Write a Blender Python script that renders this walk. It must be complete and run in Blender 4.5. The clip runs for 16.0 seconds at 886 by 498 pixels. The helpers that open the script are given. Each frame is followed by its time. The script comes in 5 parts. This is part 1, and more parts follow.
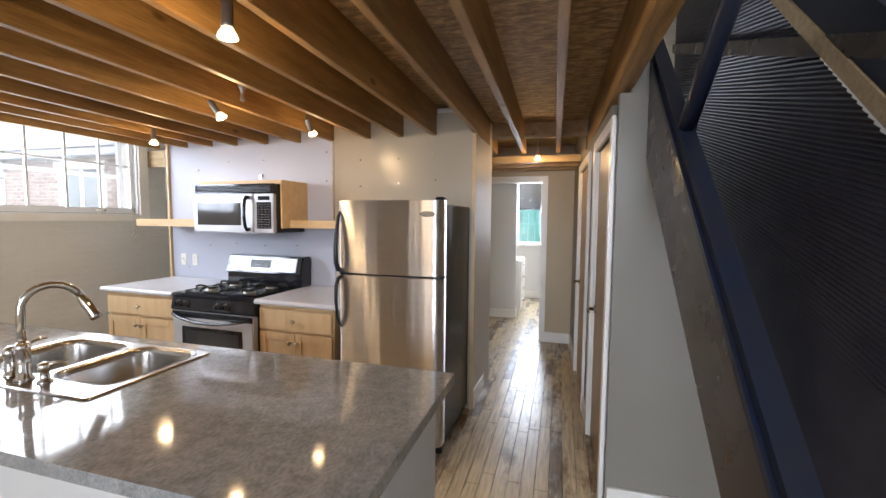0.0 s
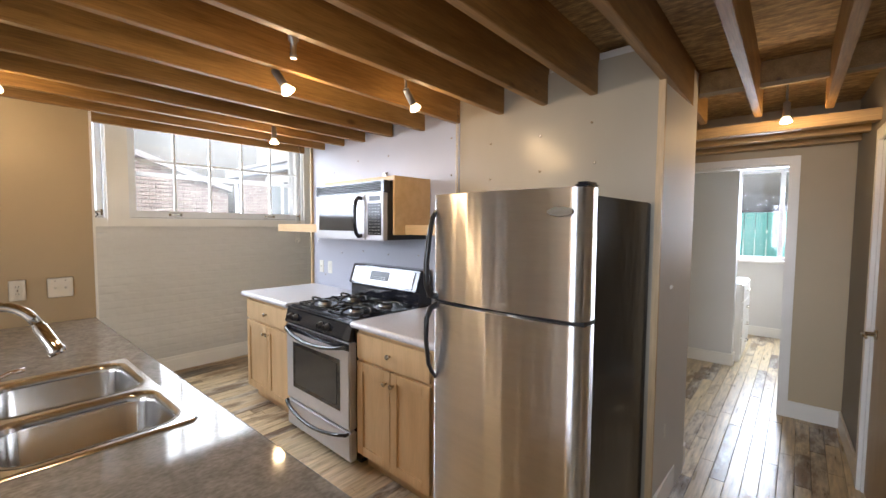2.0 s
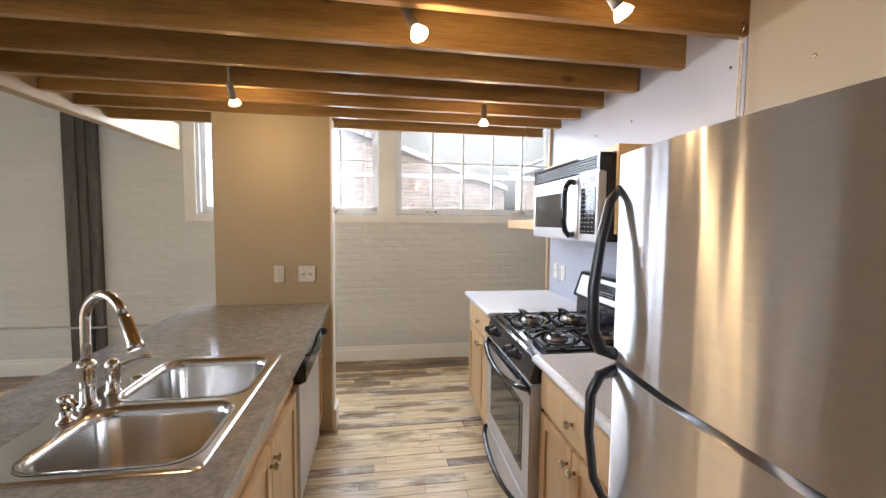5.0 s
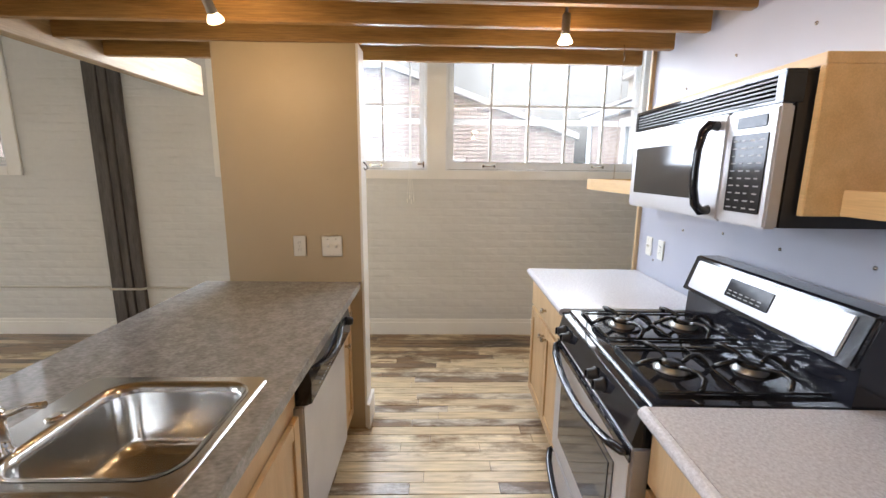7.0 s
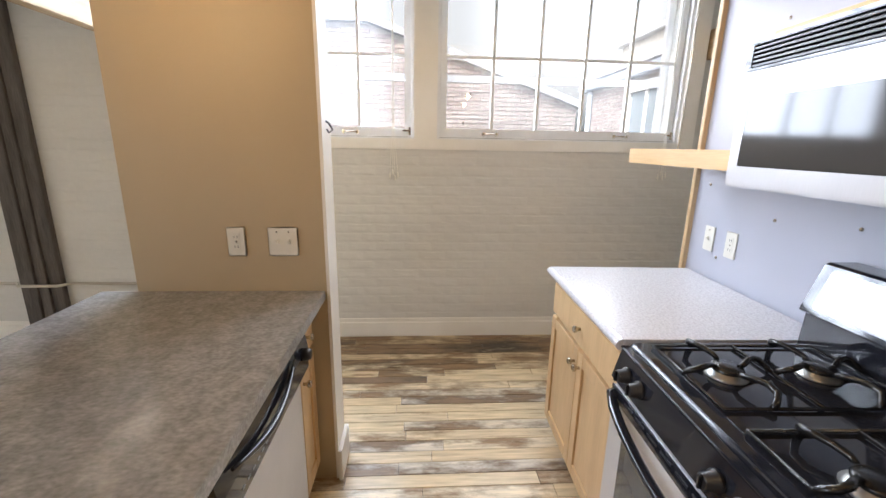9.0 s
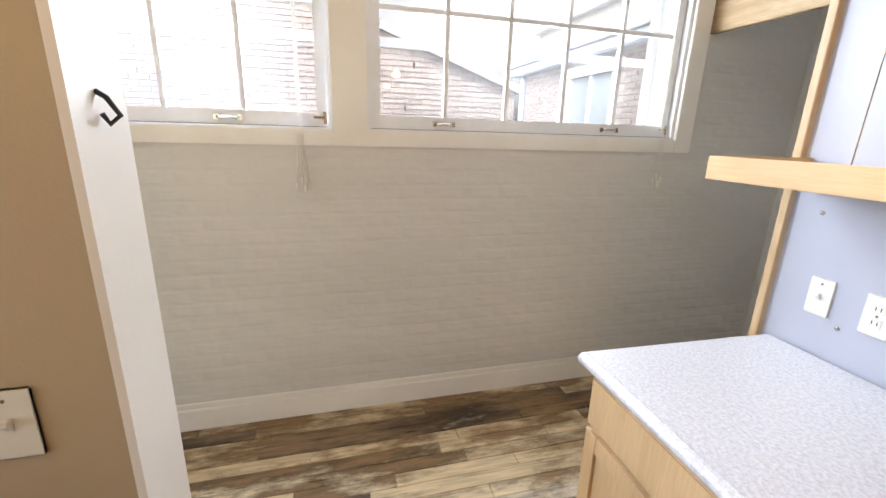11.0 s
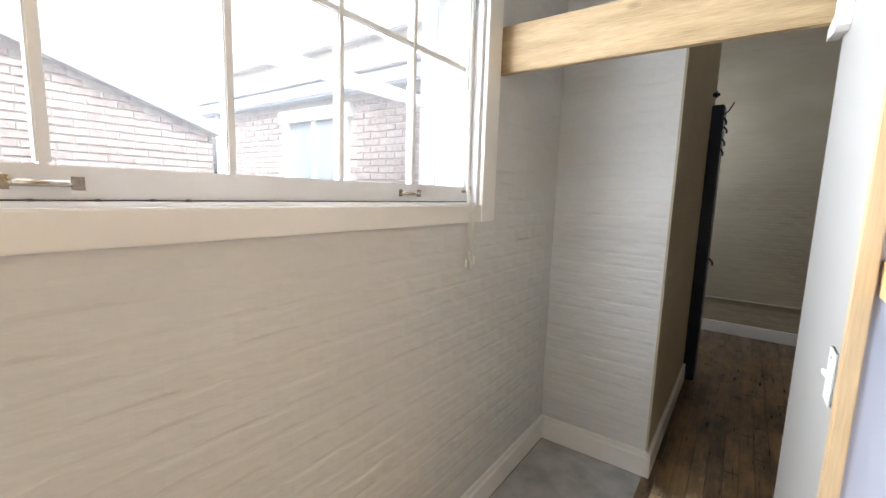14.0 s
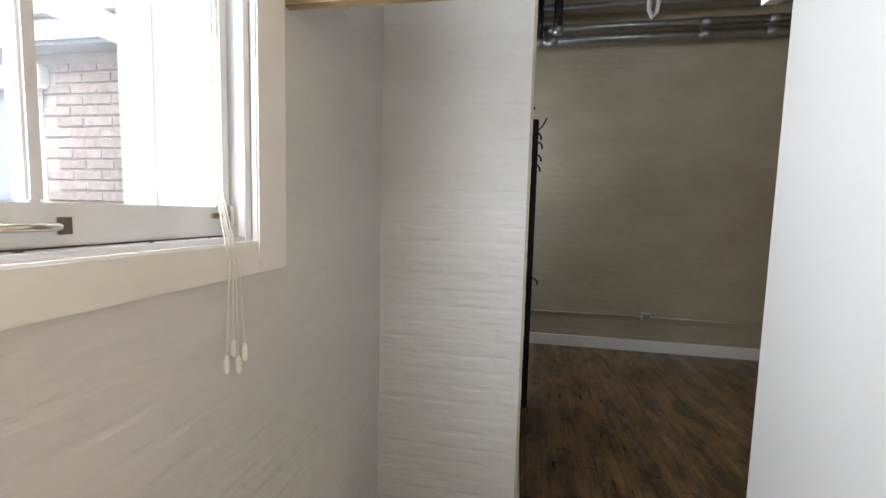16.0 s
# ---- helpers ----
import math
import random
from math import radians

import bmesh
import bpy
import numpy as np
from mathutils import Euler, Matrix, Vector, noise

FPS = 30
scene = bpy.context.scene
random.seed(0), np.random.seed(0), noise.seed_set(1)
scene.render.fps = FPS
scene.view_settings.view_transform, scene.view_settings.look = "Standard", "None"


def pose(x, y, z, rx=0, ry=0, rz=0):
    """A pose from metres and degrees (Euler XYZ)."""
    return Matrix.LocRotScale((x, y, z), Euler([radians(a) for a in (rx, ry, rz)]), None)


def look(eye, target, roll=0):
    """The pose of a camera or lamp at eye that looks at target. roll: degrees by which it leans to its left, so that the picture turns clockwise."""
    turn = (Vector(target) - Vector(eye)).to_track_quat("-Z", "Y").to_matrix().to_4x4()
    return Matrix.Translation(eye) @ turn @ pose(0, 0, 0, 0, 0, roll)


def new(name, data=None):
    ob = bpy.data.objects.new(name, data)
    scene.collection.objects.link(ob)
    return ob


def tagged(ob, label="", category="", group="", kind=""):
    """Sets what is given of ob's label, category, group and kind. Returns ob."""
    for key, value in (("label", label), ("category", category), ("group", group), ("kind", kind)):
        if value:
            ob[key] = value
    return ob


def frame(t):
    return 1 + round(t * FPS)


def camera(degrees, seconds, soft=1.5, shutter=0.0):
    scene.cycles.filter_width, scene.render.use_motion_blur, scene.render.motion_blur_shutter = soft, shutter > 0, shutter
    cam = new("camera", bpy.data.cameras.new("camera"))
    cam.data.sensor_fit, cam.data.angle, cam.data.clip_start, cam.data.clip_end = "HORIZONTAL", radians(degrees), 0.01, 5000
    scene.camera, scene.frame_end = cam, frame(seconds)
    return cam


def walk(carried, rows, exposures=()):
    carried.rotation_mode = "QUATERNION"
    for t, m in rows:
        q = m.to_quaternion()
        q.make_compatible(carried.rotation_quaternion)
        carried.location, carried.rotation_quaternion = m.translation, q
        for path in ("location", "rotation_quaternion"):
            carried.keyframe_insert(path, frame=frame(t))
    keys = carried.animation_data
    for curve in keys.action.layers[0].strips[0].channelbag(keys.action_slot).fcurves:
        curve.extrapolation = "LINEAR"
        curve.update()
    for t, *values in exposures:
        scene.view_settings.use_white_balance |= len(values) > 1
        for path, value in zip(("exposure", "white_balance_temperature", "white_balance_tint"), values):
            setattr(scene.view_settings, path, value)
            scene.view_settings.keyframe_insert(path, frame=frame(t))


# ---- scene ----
cam = camera(93.7, 16.0)
PATH = [
    (0, (0.088, -0.03, 1.529), (-0.452, 1.89, 1.385), 0.5),
    (0.5, (0.073, 0.25, 1.532), (-0.679, 2.098, 1.392), 0.6),
    (1, (0.041, 0.522, 1.519), (-0.882, 2.292, 1.39), 0.6),
    (1.5, (-0.004, 0.773, 1.525), (-1.106, 2.438, 1.404), 0.4),
    (2, (-0.049, 0.998, 1.51), (-1.35, 2.512, 1.394), 0.4),
    (2.5, (-0.096, 1.174, 1.507), (-1.561, 2.531, 1.393), 0.4),
    (3, (-0.117, 1.342, 1.517), (-1.753, 2.486, 1.405), 0.3),
    (3.5, (-0.156, 1.515, 1.512), (-1.925, 2.442, 1.402), 0.2),
    (4, (-0.234, 1.658, 1.499), (-2.091, 2.392, 1.389), 0.3),
    (4.5, (-0.324, 1.765, 1.493), (-2.248, 2.302, 1.38), 0.4),
    (5, (-0.416, 1.839, 1.49), (-2.386, 2.161, 1.358), 0.5),
    (5.2, (-0.451, 1.848, 1.482), (-2.428, 2.119, 1.348), 0.4),
    (7.3, (-1.151, 1.949, 1.548), (-3.114, 1.987, 1.166), 0.7),
    (7.5, (-1.206, 1.929, 1.535), (-3.168, 1.973, 1.147), 0.8),
    (8, (-1.35, 1.902, 1.534), (-3.303, 1.958, 1.108), 1.0),
    (8.5, (-1.524, 1.916, 1.519), (-3.47, 1.989, 1.062), 1.0),
    (9, (-1.724, 1.904, 1.506), (-3.66, 2.028, 1.022), 1.0),
    (9.2, (-1.812, 1.898, 1.498), (-3.745, 2.045, 1.007), 0.9),
    (11.3, (-2.838, 1.857, 1.549), (-4.672, 2.471, 1.039), 1.9),
    (11.5, (-2.913, 1.874, 1.545), (-4.725, 2.565, 1.058), 2.0),
    (12, (-3.102, 1.909, 1.584), (-4.835, 2.796, 1.126), 2.1),
    (12.5, (-3.308, 1.954, 1.594), (-4.96, 3.008, 1.192), 2.0),
    (13, (-3.548, 2.007, 1.596), (-5.072, 3.253, 1.242), 2.1),
    (13.5, (-3.719, 2.129, 1.596), (-5.065, 3.574, 1.28), 2.2),
    (14, (-3.881, 2.26, 1.596), (-5.042, 3.866, 1.33), 1.8),
    (14.5, (-4.02, 2.374, 1.602), (-4.966, 4.121, 1.371), 1.7),
    (15, (-4.112, 2.541, 1.603), (-4.842, 4.392, 1.403), 1.2),
    (15.5, (-4.183, 2.751, 1.618), (-4.727, 4.667, 1.439), 1.0),
    (16, (-4.244, 2.99, 1.625), (-4.594, 4.952, 1.452), 1.5),
]
walk(cam, [(t, look(eye, target, roll)) for t, eye, target, roll in PATH], [(0, 2.1), (3, 2.08), (4.5, 2.12), (9, 2.17), (12, 2.3), (16, 2.42)])

# ---- world and light ----
world = bpy.data.worlds.new("sky")
scene.world = world
world.use_nodes = True
wn = world.node_tree.nodes
sky = wn.new("ShaderNodeTexSky")
sky.sky_type, sky.sun_disc = "NISHITA", False
sky.sun_elevation, sky.sun_rotation = radians(48), radians(140)
sky.air_density, sky.dust_density, sky.ozone_density = 1.0, 9.0, 0.2
pale = wn.new("ShaderNodeHueSaturation")        # thin bright cloud
pale.inputs["Saturation"].default_value = 0.15
world.node_tree.links.new(sky.outputs[0], pale.inputs["Color"])
world.node_tree.links.new(pale.outputs[0], wn["Background"].inputs[0])
wn["Background"].inputs[1].default_value = 0.086

d = bpy.data.lights.new("sun", "SUN")
d.energy, d.angle, d.color = 0.7, radians(12), (1.0, 0.97, 0.92)
new("sun", d).matrix_world = look((6, -3, 9), (0, 0, 0))


def window_light(m, w, h, watts, colour=(0.79, 0.89, 1.07), spread=180):
    d = bpy.data.lights.new("daylight", "AREA")
    d.shape, d.size, d.size_y, d.energy, d.color = "RECTANGLE", w, h, watts, colour
    d.spread = radians(spread)
    new("daylight", d).matrix_world = m


def bulb_light(p, watts, colour=(1.0, 0.66, 0.34)):
    d = bpy.data.lights.new("bulb_light", "POINT")
    d.energy, d.color, d.shadow_soft_size = BULB * watts, colour, 0.03
    new("bulb_light", d).location = p


XW = -4.85
DAY, BULB = 0.25, 0.11
window_light(look((-5.02, 2.97, 2.25), (0, 2.97, 1.6)), 1.3, 1.3, DAY * 60, (0.85, 0.915, 1.01))
window_light(look((-5.02, 1.0, 2.25), (0, 1.0, 1.6)), 1.3, 1.3, DAY * 124)
window_light(look((-5.02, -2.55, 2.25), (0, -2.55, 1.4)), 1.8, 1.35, DAY * 2)
window_light(look((-0.25, 8.3, 1.7), (-0.25, 4, 0.6)), 0.9, 1.15, DAY * 110)
# fill from the south, through a window added out of view
window_light(look((0.4, -6.1, 1.95), (1.6, 0, 1.2)), 3.6, 2.5, DAY * 138, spread=96)
# brightens the back room, through a window added out of view
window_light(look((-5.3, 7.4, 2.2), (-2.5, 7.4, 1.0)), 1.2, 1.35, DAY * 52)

# ---- materials ----


def mat(name, colour, rough=0.5, metal=0.0, second=None, scale=6.0, grain=None, bump=0.0, bump_scale=60.0, rough_var=0.0, stretch=(1, 1, 1), island=0.0, obj=0.0, spec=None, reach=0.004, place=False, knots=None, brushed=0.0):
    """Base colour mixed with a second one by broad noise, a fine grain, bump, and a shift of brightness from piece to piece."""
    m = bpy.data.materials.new(name)
    m.use_nodes = True
    nt = m.node_tree
    N, L = nt.nodes, nt.links
    b = N["Principled BSDF"]
    b.inputs["Roughness"].default_value, b.inputs["Metallic"].default_value = rough, metal
    if spec is not None:
        b.inputs["Specular IOR Level"].default_value = spec
    tc, mp = N.new("ShaderNodeTexCoord"), N.new("ShaderNodeMapping")
    mp.inputs["Scale"].default_value = stretch
    src = N.new("ShaderNodeNewGeometry").outputs["Position"] if place else tc.outputs["Object"]
    L.new(src, mp.inputs[0])
    out = None
    rgb = N.new("ShaderNodeRGB")
    rgb.outputs[0].default_value = (*colour, 1)
    out = rgb.outputs[0]
    if second:
        n = N.new("ShaderNodeTexNoise")
        n.inputs["Scale"].default_value, n.inputs["Detail"].default_value = scale, 5
        L.new(mp.outputs[0], n.inputs[0])
        r = N.new("ShaderNodeValToRGB")
        r.color_ramp.elements[0].position, r.color_ramp.elements[1].position = 0.38, 0.64
        L.new(n.outputs[0], r.inputs[0])
        x = N.new("ShaderNodeMix")
        x.data_type = "RGBA"
        L.new(r.outputs[0], x.inputs[0])
        L.new(out, x.inputs[6])
        x.inputs[7].default_value = (*second, 1)
        out = x.outputs[2]
        if rough_var:
            q = N.new("ShaderNodeMapRange")
            q.inputs[3].default_value, q.inputs[4].default_value = rough - rough_var, rough + rough_var
            L.new(n.outputs[0], q.inputs[0])
            L.new(q.outputs[0], b.inputs["Roughness"])
    if grain:
        g = N.new("ShaderNodeTexNoise")
        g.inputs["Scale"].default_value, g.inputs["Detail"].default_value = grain[0], 8
        mp2 = N.new("ShaderNodeMapping")
        mp2.inputs["Scale"].default_value = grain[2]
        L.new(tc.outputs["Object"], mp2.inputs[0])
        L.new(mp2.outputs[0], g.inputs[0])
        q = N.new("ShaderNodeMapRange")
        q.inputs[1].default_value, q.inputs[2].default_value = 0.3, 0.7
        q.inputs[3].default_value, q.inputs[4].default_value = 1 - grain[1], 1 + grain[1]
        L.new(g.outputs[0], q.inputs[0])
        h = N.new("ShaderNodeVectorMath")
        h.operation = "SCALE"
        L.new(out, h.inputs[0])
        L.new(q.outputs[0], h.inputs["Scale"])
        out = h.outputs[0]
    if island or obj:
        i = N.new("ShaderNodeNewGeometry" if island else "ShaderNodeObjectInfo")
        q = N.new("ShaderNodeMapRange")
        v = island or obj
        q.inputs[3].default_value, q.inputs[4].default_value = 1 - v, 1 + v
        L.new(i.outputs["Random Per Island" if island else "Random"], q.inputs[0])
        h = N.new("ShaderNodeVectorMath")
        h.operation = "SCALE"
        L.new(out, h.inputs[0])
        L.new(q.outputs[0], h.inputs["Scale"])
        out = h.outputs[0]
    if knots:
        v, mk, q, x = N.new("ShaderNodeTexVoronoi"), N.new("ShaderNodeMapping"), N.new("ShaderNodeMapRange"), N.new("ShaderNodeMix")
        mk.inputs["Scale"].default_value = knots
        v.inputs["Scale"].default_value = 1.0
        L.new(tc.outputs["Object"], mk.inputs[0])
        L.new(mk.outputs[0], v.inputs[0])
        q.inputs[1].default_value, q.inputs[2].default_value, q.inputs[3].default_value, q.inputs[4].default_value = 0.05, 0.1, 0.8, 0.0
        L.new(v.outputs["Distance"], q.inputs[0])
        x.data_type = "RGBA"
        L.new(q.outputs[0], x.inputs[0])
        L.new(out, x.inputs[6])
        x.inputs[7].default_value = (0.1, 0.045, 0.015, 1)
        out = x.outputs[2]
    L.new(out, b.inputs["Base Color"])
    if brushed:                                 # grain lines along x: reflections are drawn out up and down
        g, tg = N.new("ShaderNodeBsdfAnisotropic"), N.new("ShaderNodeTangent")
        tg.direction_type, tg.axis = "RADIAL", "Z"
        g.distribution = "GGX"
        g.inputs["Roughness"].default_value, g.inputs["Anisotropy"].default_value = rough, brushed
        L.new(tg.outputs[0], g.inputs["Tangent"])
        L.new(out, g.inputs["Color"])
        L.new(g.outputs[0], N["Material Output"].inputs[0])
    if bump:
        n = N.new("ShaderNodeTexNoise")
        n.inputs["Scale"].default_value, n.inputs["Detail"].default_value = bump_scale, 4
        L.new(mp.outputs[0], n.inputs[0])
        u = N.new("ShaderNodeBump")
        u.inputs["Strength"].default_value, u.inputs["Distance"].default_value = bump, reach
        L.new(n.outputs[0], u.inputs["Height"])
        L.new(u.outputs[0], b.inputs["Normal"])
    return m


M_brickpaint = mat("painted_brick", (0.65, 0.64, 0.615), 0.5, second=(0.61, 0.6, 0.575), scale=1.4, stretch=(0.55, 0.55, 2.2), bump=0.7, bump_scale=6.5, reach=0.013, place=True, grain=(30, 0.02, (1, 1, 1)))
# tan paint of the back room; also carries warm light on the return's side
M_brick_tan_warmlit = mat("tan_and_warm_lit_brick", (0.44, 0.38, 0.27), 0.6, second=(0.39, 0.33, 0.23), scale=1.5, stretch=(1, 1, 1.9), bump=0.7, bump_scale=9, reach=0.008, place=True)
M_wall = mat("grey_white_wall_paint", (0.68, 0.67, 0.655), 0.55, second=(0.64, 0.63, 0.615), scale=1.3, bump=0.12, bump_scale=180)
M_panel = mat("cool_white_panel", (0.47, 0.49, 0.565), 0.4, second=(0.44, 0.46, 0.535), scale=1.7, bump=0.06, bump_scale=120)
M_cream = mat("cream_wall_board", (0.43, 0.385, 0.31), 0.26, second=(0.4, 0.355, 0.28), scale=1.7, bump=0.3, bump_scale=2.2, stretch=(1, 1, 0.4), reach=0.02)
# darkened copy of the white wall paint, to hold down strong window light
M_wall_dimmed = mat("dimmed_white_wall_paint", (0.41, 0.398, 0.375), 0.55, second=(0.385, 0.373, 0.35), scale=1.3, bump=0.12, bump_scale=180)
M_tan = mat("tan_wall_paint", (0.48, 0.387, 0.255), 0.5, second=(0.45, 0.362, 0.235), scale=1.4, bump=0.12, bump_scale=180)
M_grey = mat("grey_wall_paint", (0.24, 0.222, 0.19), 0.5, second=(0.22, 0.202, 0.17), scale=1.4, bump=0.12, bump_scale=180)
M_trim = mat("white_trim_paint", (0.84, 0.82, 0.78), 0.35, second=(0.79, 0.765, 0.715), scale=3.0, bump=0.15, bump_scale=50)
M_sash = mat("white_window_paint", (0.79, 0.805, 0.82), 0.4, second=(0.73, 0.74, 0.75), scale=5, bump=0.15, bump_scale=60)
M_joist = mat("fir_joist", (0.36, 0.208, 0.07), 0.5, second=(0.25, 0.134, 0.04), scale=3.0, stretch=(6, 0.7, 6), grain=(28, 0.22, (8, 0.35, 8)), bump=0.2, bump_scale=30, obj=0.14, knots=(5, 2.2, 5))
M_beam = mat("pale_lumber", (0.385, 0.275, 0.15), 0.6, second=(0.29, 0.2, 0.1), scale=3.0, stretch=(0.9, 9, 9), grain=(28, 0.22, (0.5, 12, 12)), bump=0.2, bump_scale=30, obj=0.08, knots=(2.2, 5, 5))
M_fir = mat("pale_fir_joist", (0.5, 0.33, 0.14), 0.5, second=(0.4, 0.25, 0.1), scale=3.0, stretch=(0.7, 6, 6), grain=(28, 0.2, (0.35, 8, 8)), bump=0.2, bump_scale=30, knots=(2.2, 5, 5))
M_osb = mat("strand_board", (0.52, 0.35, 0.16), 0.7, second=(0.26, 0.155, 0.065), scale=14, stretch=(0.7, 2.2, 1), grain=(60, 0.45, (0.5, 1.4, 1)), bump=0.4, bump_scale=70)
M_maple = mat("maple_veneer", (0.67, 0.47, 0.26), 0.38, second=(0.61, 0.415, 0.22), scale=3, stretch=(5, 5, 0.7), grain=(40, 0.07, (6, 6, 0.3)), obj=0.05)
M_birch = mat("birch_board", (0.66, 0.46, 0.235), 0.42, second=(0.59, 0.395, 0.19), scale=3, stretch=(0.7, 5, 5), grain=(40, 0.08, (0.3, 6, 6)))
M_strip = mat("raw_pine_strip", (0.6, 0.44, 0.26), 0.5, second=(0.53, 0.375, 0.205), scale=4, stretch=(6, 6, 0.5), grain=(40, 0.1, (6, 6, 0.3)))
M_door = mat("tan_door_veneer", (0.46, 0.34, 0.2), 0.42, second=(0.41, 0.295, 0.165), scale=2, stretch=(4, 4, 0.5), grain=(30, 0.08, (7, 7, 0.3)))
M_steel = mat("brushed_stainless", (0.9, 0.9, 0.915), 0.38, 1.0, second=(0.86, 0.865, 0.885), scale=4, stretch=(0.6, 0.6, 9), grain=(90, 0.05, (0.25, 0.25, 22)), brushed=0.75)
M_steel_light = mat("pale_stainless", (0.5, 0.5, 0.515), 0.36, 0.45, second=(0.46, 0.46, 0.475), scale=4, grain=(90, 0.04, (12, 0.3, 0.3)), rough_var=0.05)
M_steel_pale = mat("pale_appliance_steel", (0.62, 0.615, 0.635), 0.34, 0.3, second=(0.575, 0.57, 0.59), scale=4, grain=(90, 0.04, (12, 0.3, 0.3)), rough_var=0.05)
M_sink = mat("satin_steel", (0.67, 0.665, 0.655), 0.2, 1.0, second=(0.62, 0.615, 0.605), scale=5, rough_var=0.06)
M_chrome = mat("chrome", (0.72, 0.69, 0.65), 0.07, 1.0)
M_nickel = mat("nickel", (0.6, 0.55, 0.47), 0.22, 1.0)
M_brass = mat("pale_brass", (0.82, 0.7, 0.46), 0.35, 0.25, second=(0.72, 0.6, 0.38), scale=30)
M_badge = mat("dull_badge_metal", (0.33, 0.3, 0.25), 0.35, 0.8, second=(0.26, 0.24, 0.2), scale=20)
M_black = mat("black_enamel", (0.014, 0.015, 0.021), 0.07, second=(0.012, 0.013, 0.017), scale=9, spec=0.55)
M_blackmatte = mat("black_plastic", (0.014, 0.014, 0.017), 0.33, second=(0.02, 0.02, 0.022), scale=20)
M_iron = mat("cast_iron", (0.008, 0.008, 0.009), 0.2, second=(0.014, 0.014, 0.014), scale=60, bump=0.3, bump_scale=160)
M_fridgeside = mat("dark_textured_steel", (0.014, 0.0135, 0.014), 0.22, second=(0.01, 0.0095, 0.01), scale=6, spec=0.3, bump=0.35, bump_scale=9, stretch=(1, 1, 0.35), reach=0.006)
M_darkglass = mat("dark_glass", (0.045, 0.045, 0.045), 0.08, second=(0.05, 0.05, 0.05), scale=5, spec=0.4)
M_display = mat("black_display_glass", (0.016, 0.016, 0.018), 0.12, second=(0.03, 0.03, 0.032), scale=18, spec=0.15)
M_lampgrey = mat("grey_lamp_metal", (0.34, 0.32, 0.29), 0.35, 0.7, second=(0.27, 0.255, 0.23), scale=20)
M_button = mat("button_grey", (0.3, 0.3, 0.3), 0.5)
M_lam = mat("grey_laminate", (0.31, 0.31, 0.31), 0.075, second=(0.24, 0.24, 0.242), scale=22, grain=(110, 0.22, (1, 0.6, 1)), rough_var=0.025, spec=0.55)
M_lamlight = mat("speckled_laminate", (0.62, 0.625, 0.66), 0.25, second=(0.5, 0.5, 0.535), scale=110, grain=(260, 0.1, (1, 1, 1)))
M_plate = mat("ivory_plastic", (0.78, 0.765, 0.69), 0.35)
M_darksteel = mat("blue_black_steel", (0.011, 0.016, 0.034), 0.35, 0.0, spec=0.25, second=(0.014, 0.017, 0.026), scale=6, bump=0.1, bump_scale=40)
M_brownsteel = mat("brown_mill_steel", (0.065, 0.052, 0.047), 0.28, 0.45, second=(0.05, 0.04, 0.037), scale=5, rough_var=0.08)
M_corr = mat("dark_corrugated_steel", (0.046, 0.042, 0.05), 0.5, 0.0, second=(0.036, 0.033, 0.04), scale=4, spec=0.15)
M_post = mat("weathered_post", (0.11, 0.095, 0.085), 0.7, second=(0.07, 0.06, 0.053), scale=5, stretch=(4, 4, 0.6), grain=(25, 0.25, (8, 8, 0.5)), bump=0.5, bump_scale=25)
M_conduit = mat("galvanised_pipe", (0.42, 0.42, 0.4), 0.35, 0.9, second=(0.33, 0.33, 0.32), scale=14)
M_paintpipe = mat("painted_conduit", (0.5, 0.47, 0.41), 0.5)
M_patch = mat("grey_screed_patch", (0.46, 0.455, 0.44), 0.45, second=(0.3, 0.297, 0.285), scale=6, rough_var=0.12, bump=0.2, bump_scale=30)
M_ceil = mat("old_ceiling_boards", (0.58, 0.54, 0.47), 0.7, second=(0.5, 0.46, 0.39), scale=2, stretch=(0.4, 5, 1), bump=0.3, bump_scale=20)
M_redbrick = mat("weathered_brick", (0.36, 0.305, 0.295), 0.85, second=(0.41, 0.36, 0.35), scale=3, grain=(25, 0.2, (1, 1, 1)), bump=0.5, bump_scale=40, island=0.1)
M_mortar = mat("mortar", (0.5, 0.48, 0.46), 0.9, second=(0.42, 0.4, 0.38), scale=8)
M_slate = mat("grey_roof", (0.42, 0.43, 0.46), 0.7, second=(0.36, 0.37, 0.4), scale=6)
M_gutter = mat("blue_grey_gutter", (0.42, 0.48, 0.58), 0.5, second=(0.46, 0.51, 0.6), scale=5)
M_ground = mat("yard_paving", (0.3, 0.28, 0.25), 0.9, second=(0.22, 0.21, 0.19), scale=2)
M_darkglass_out = mat("grey_window_glass", (0.25, 0.3, 0.34), 0.08, second=(0.3, 0.35, 0.4), scale=1.5)
M_cord = mat("white_cord", (0.8, 0.78, 0.72), 0.6)
M_floorbase = mat("dark_subfloor", (0.035, 0.025, 0.018), 0.8)


def emit(name, colour, strength):
    m = bpy.data.materials.new(name)
    m.use_nodes = True
    b = m.node_tree.nodes["Principled BSDF"]
    b.inputs["Emission Color"].default_value, b.inputs["Emission Strength"].default_value = (*colour, 1), strength
    b.inputs["Base Color"].default_value = (0.8, 0.8, 0.8, 1)
    return m


M_bulb = emit("lit_bulb", (1.0, 0.82, 0.55), 14)


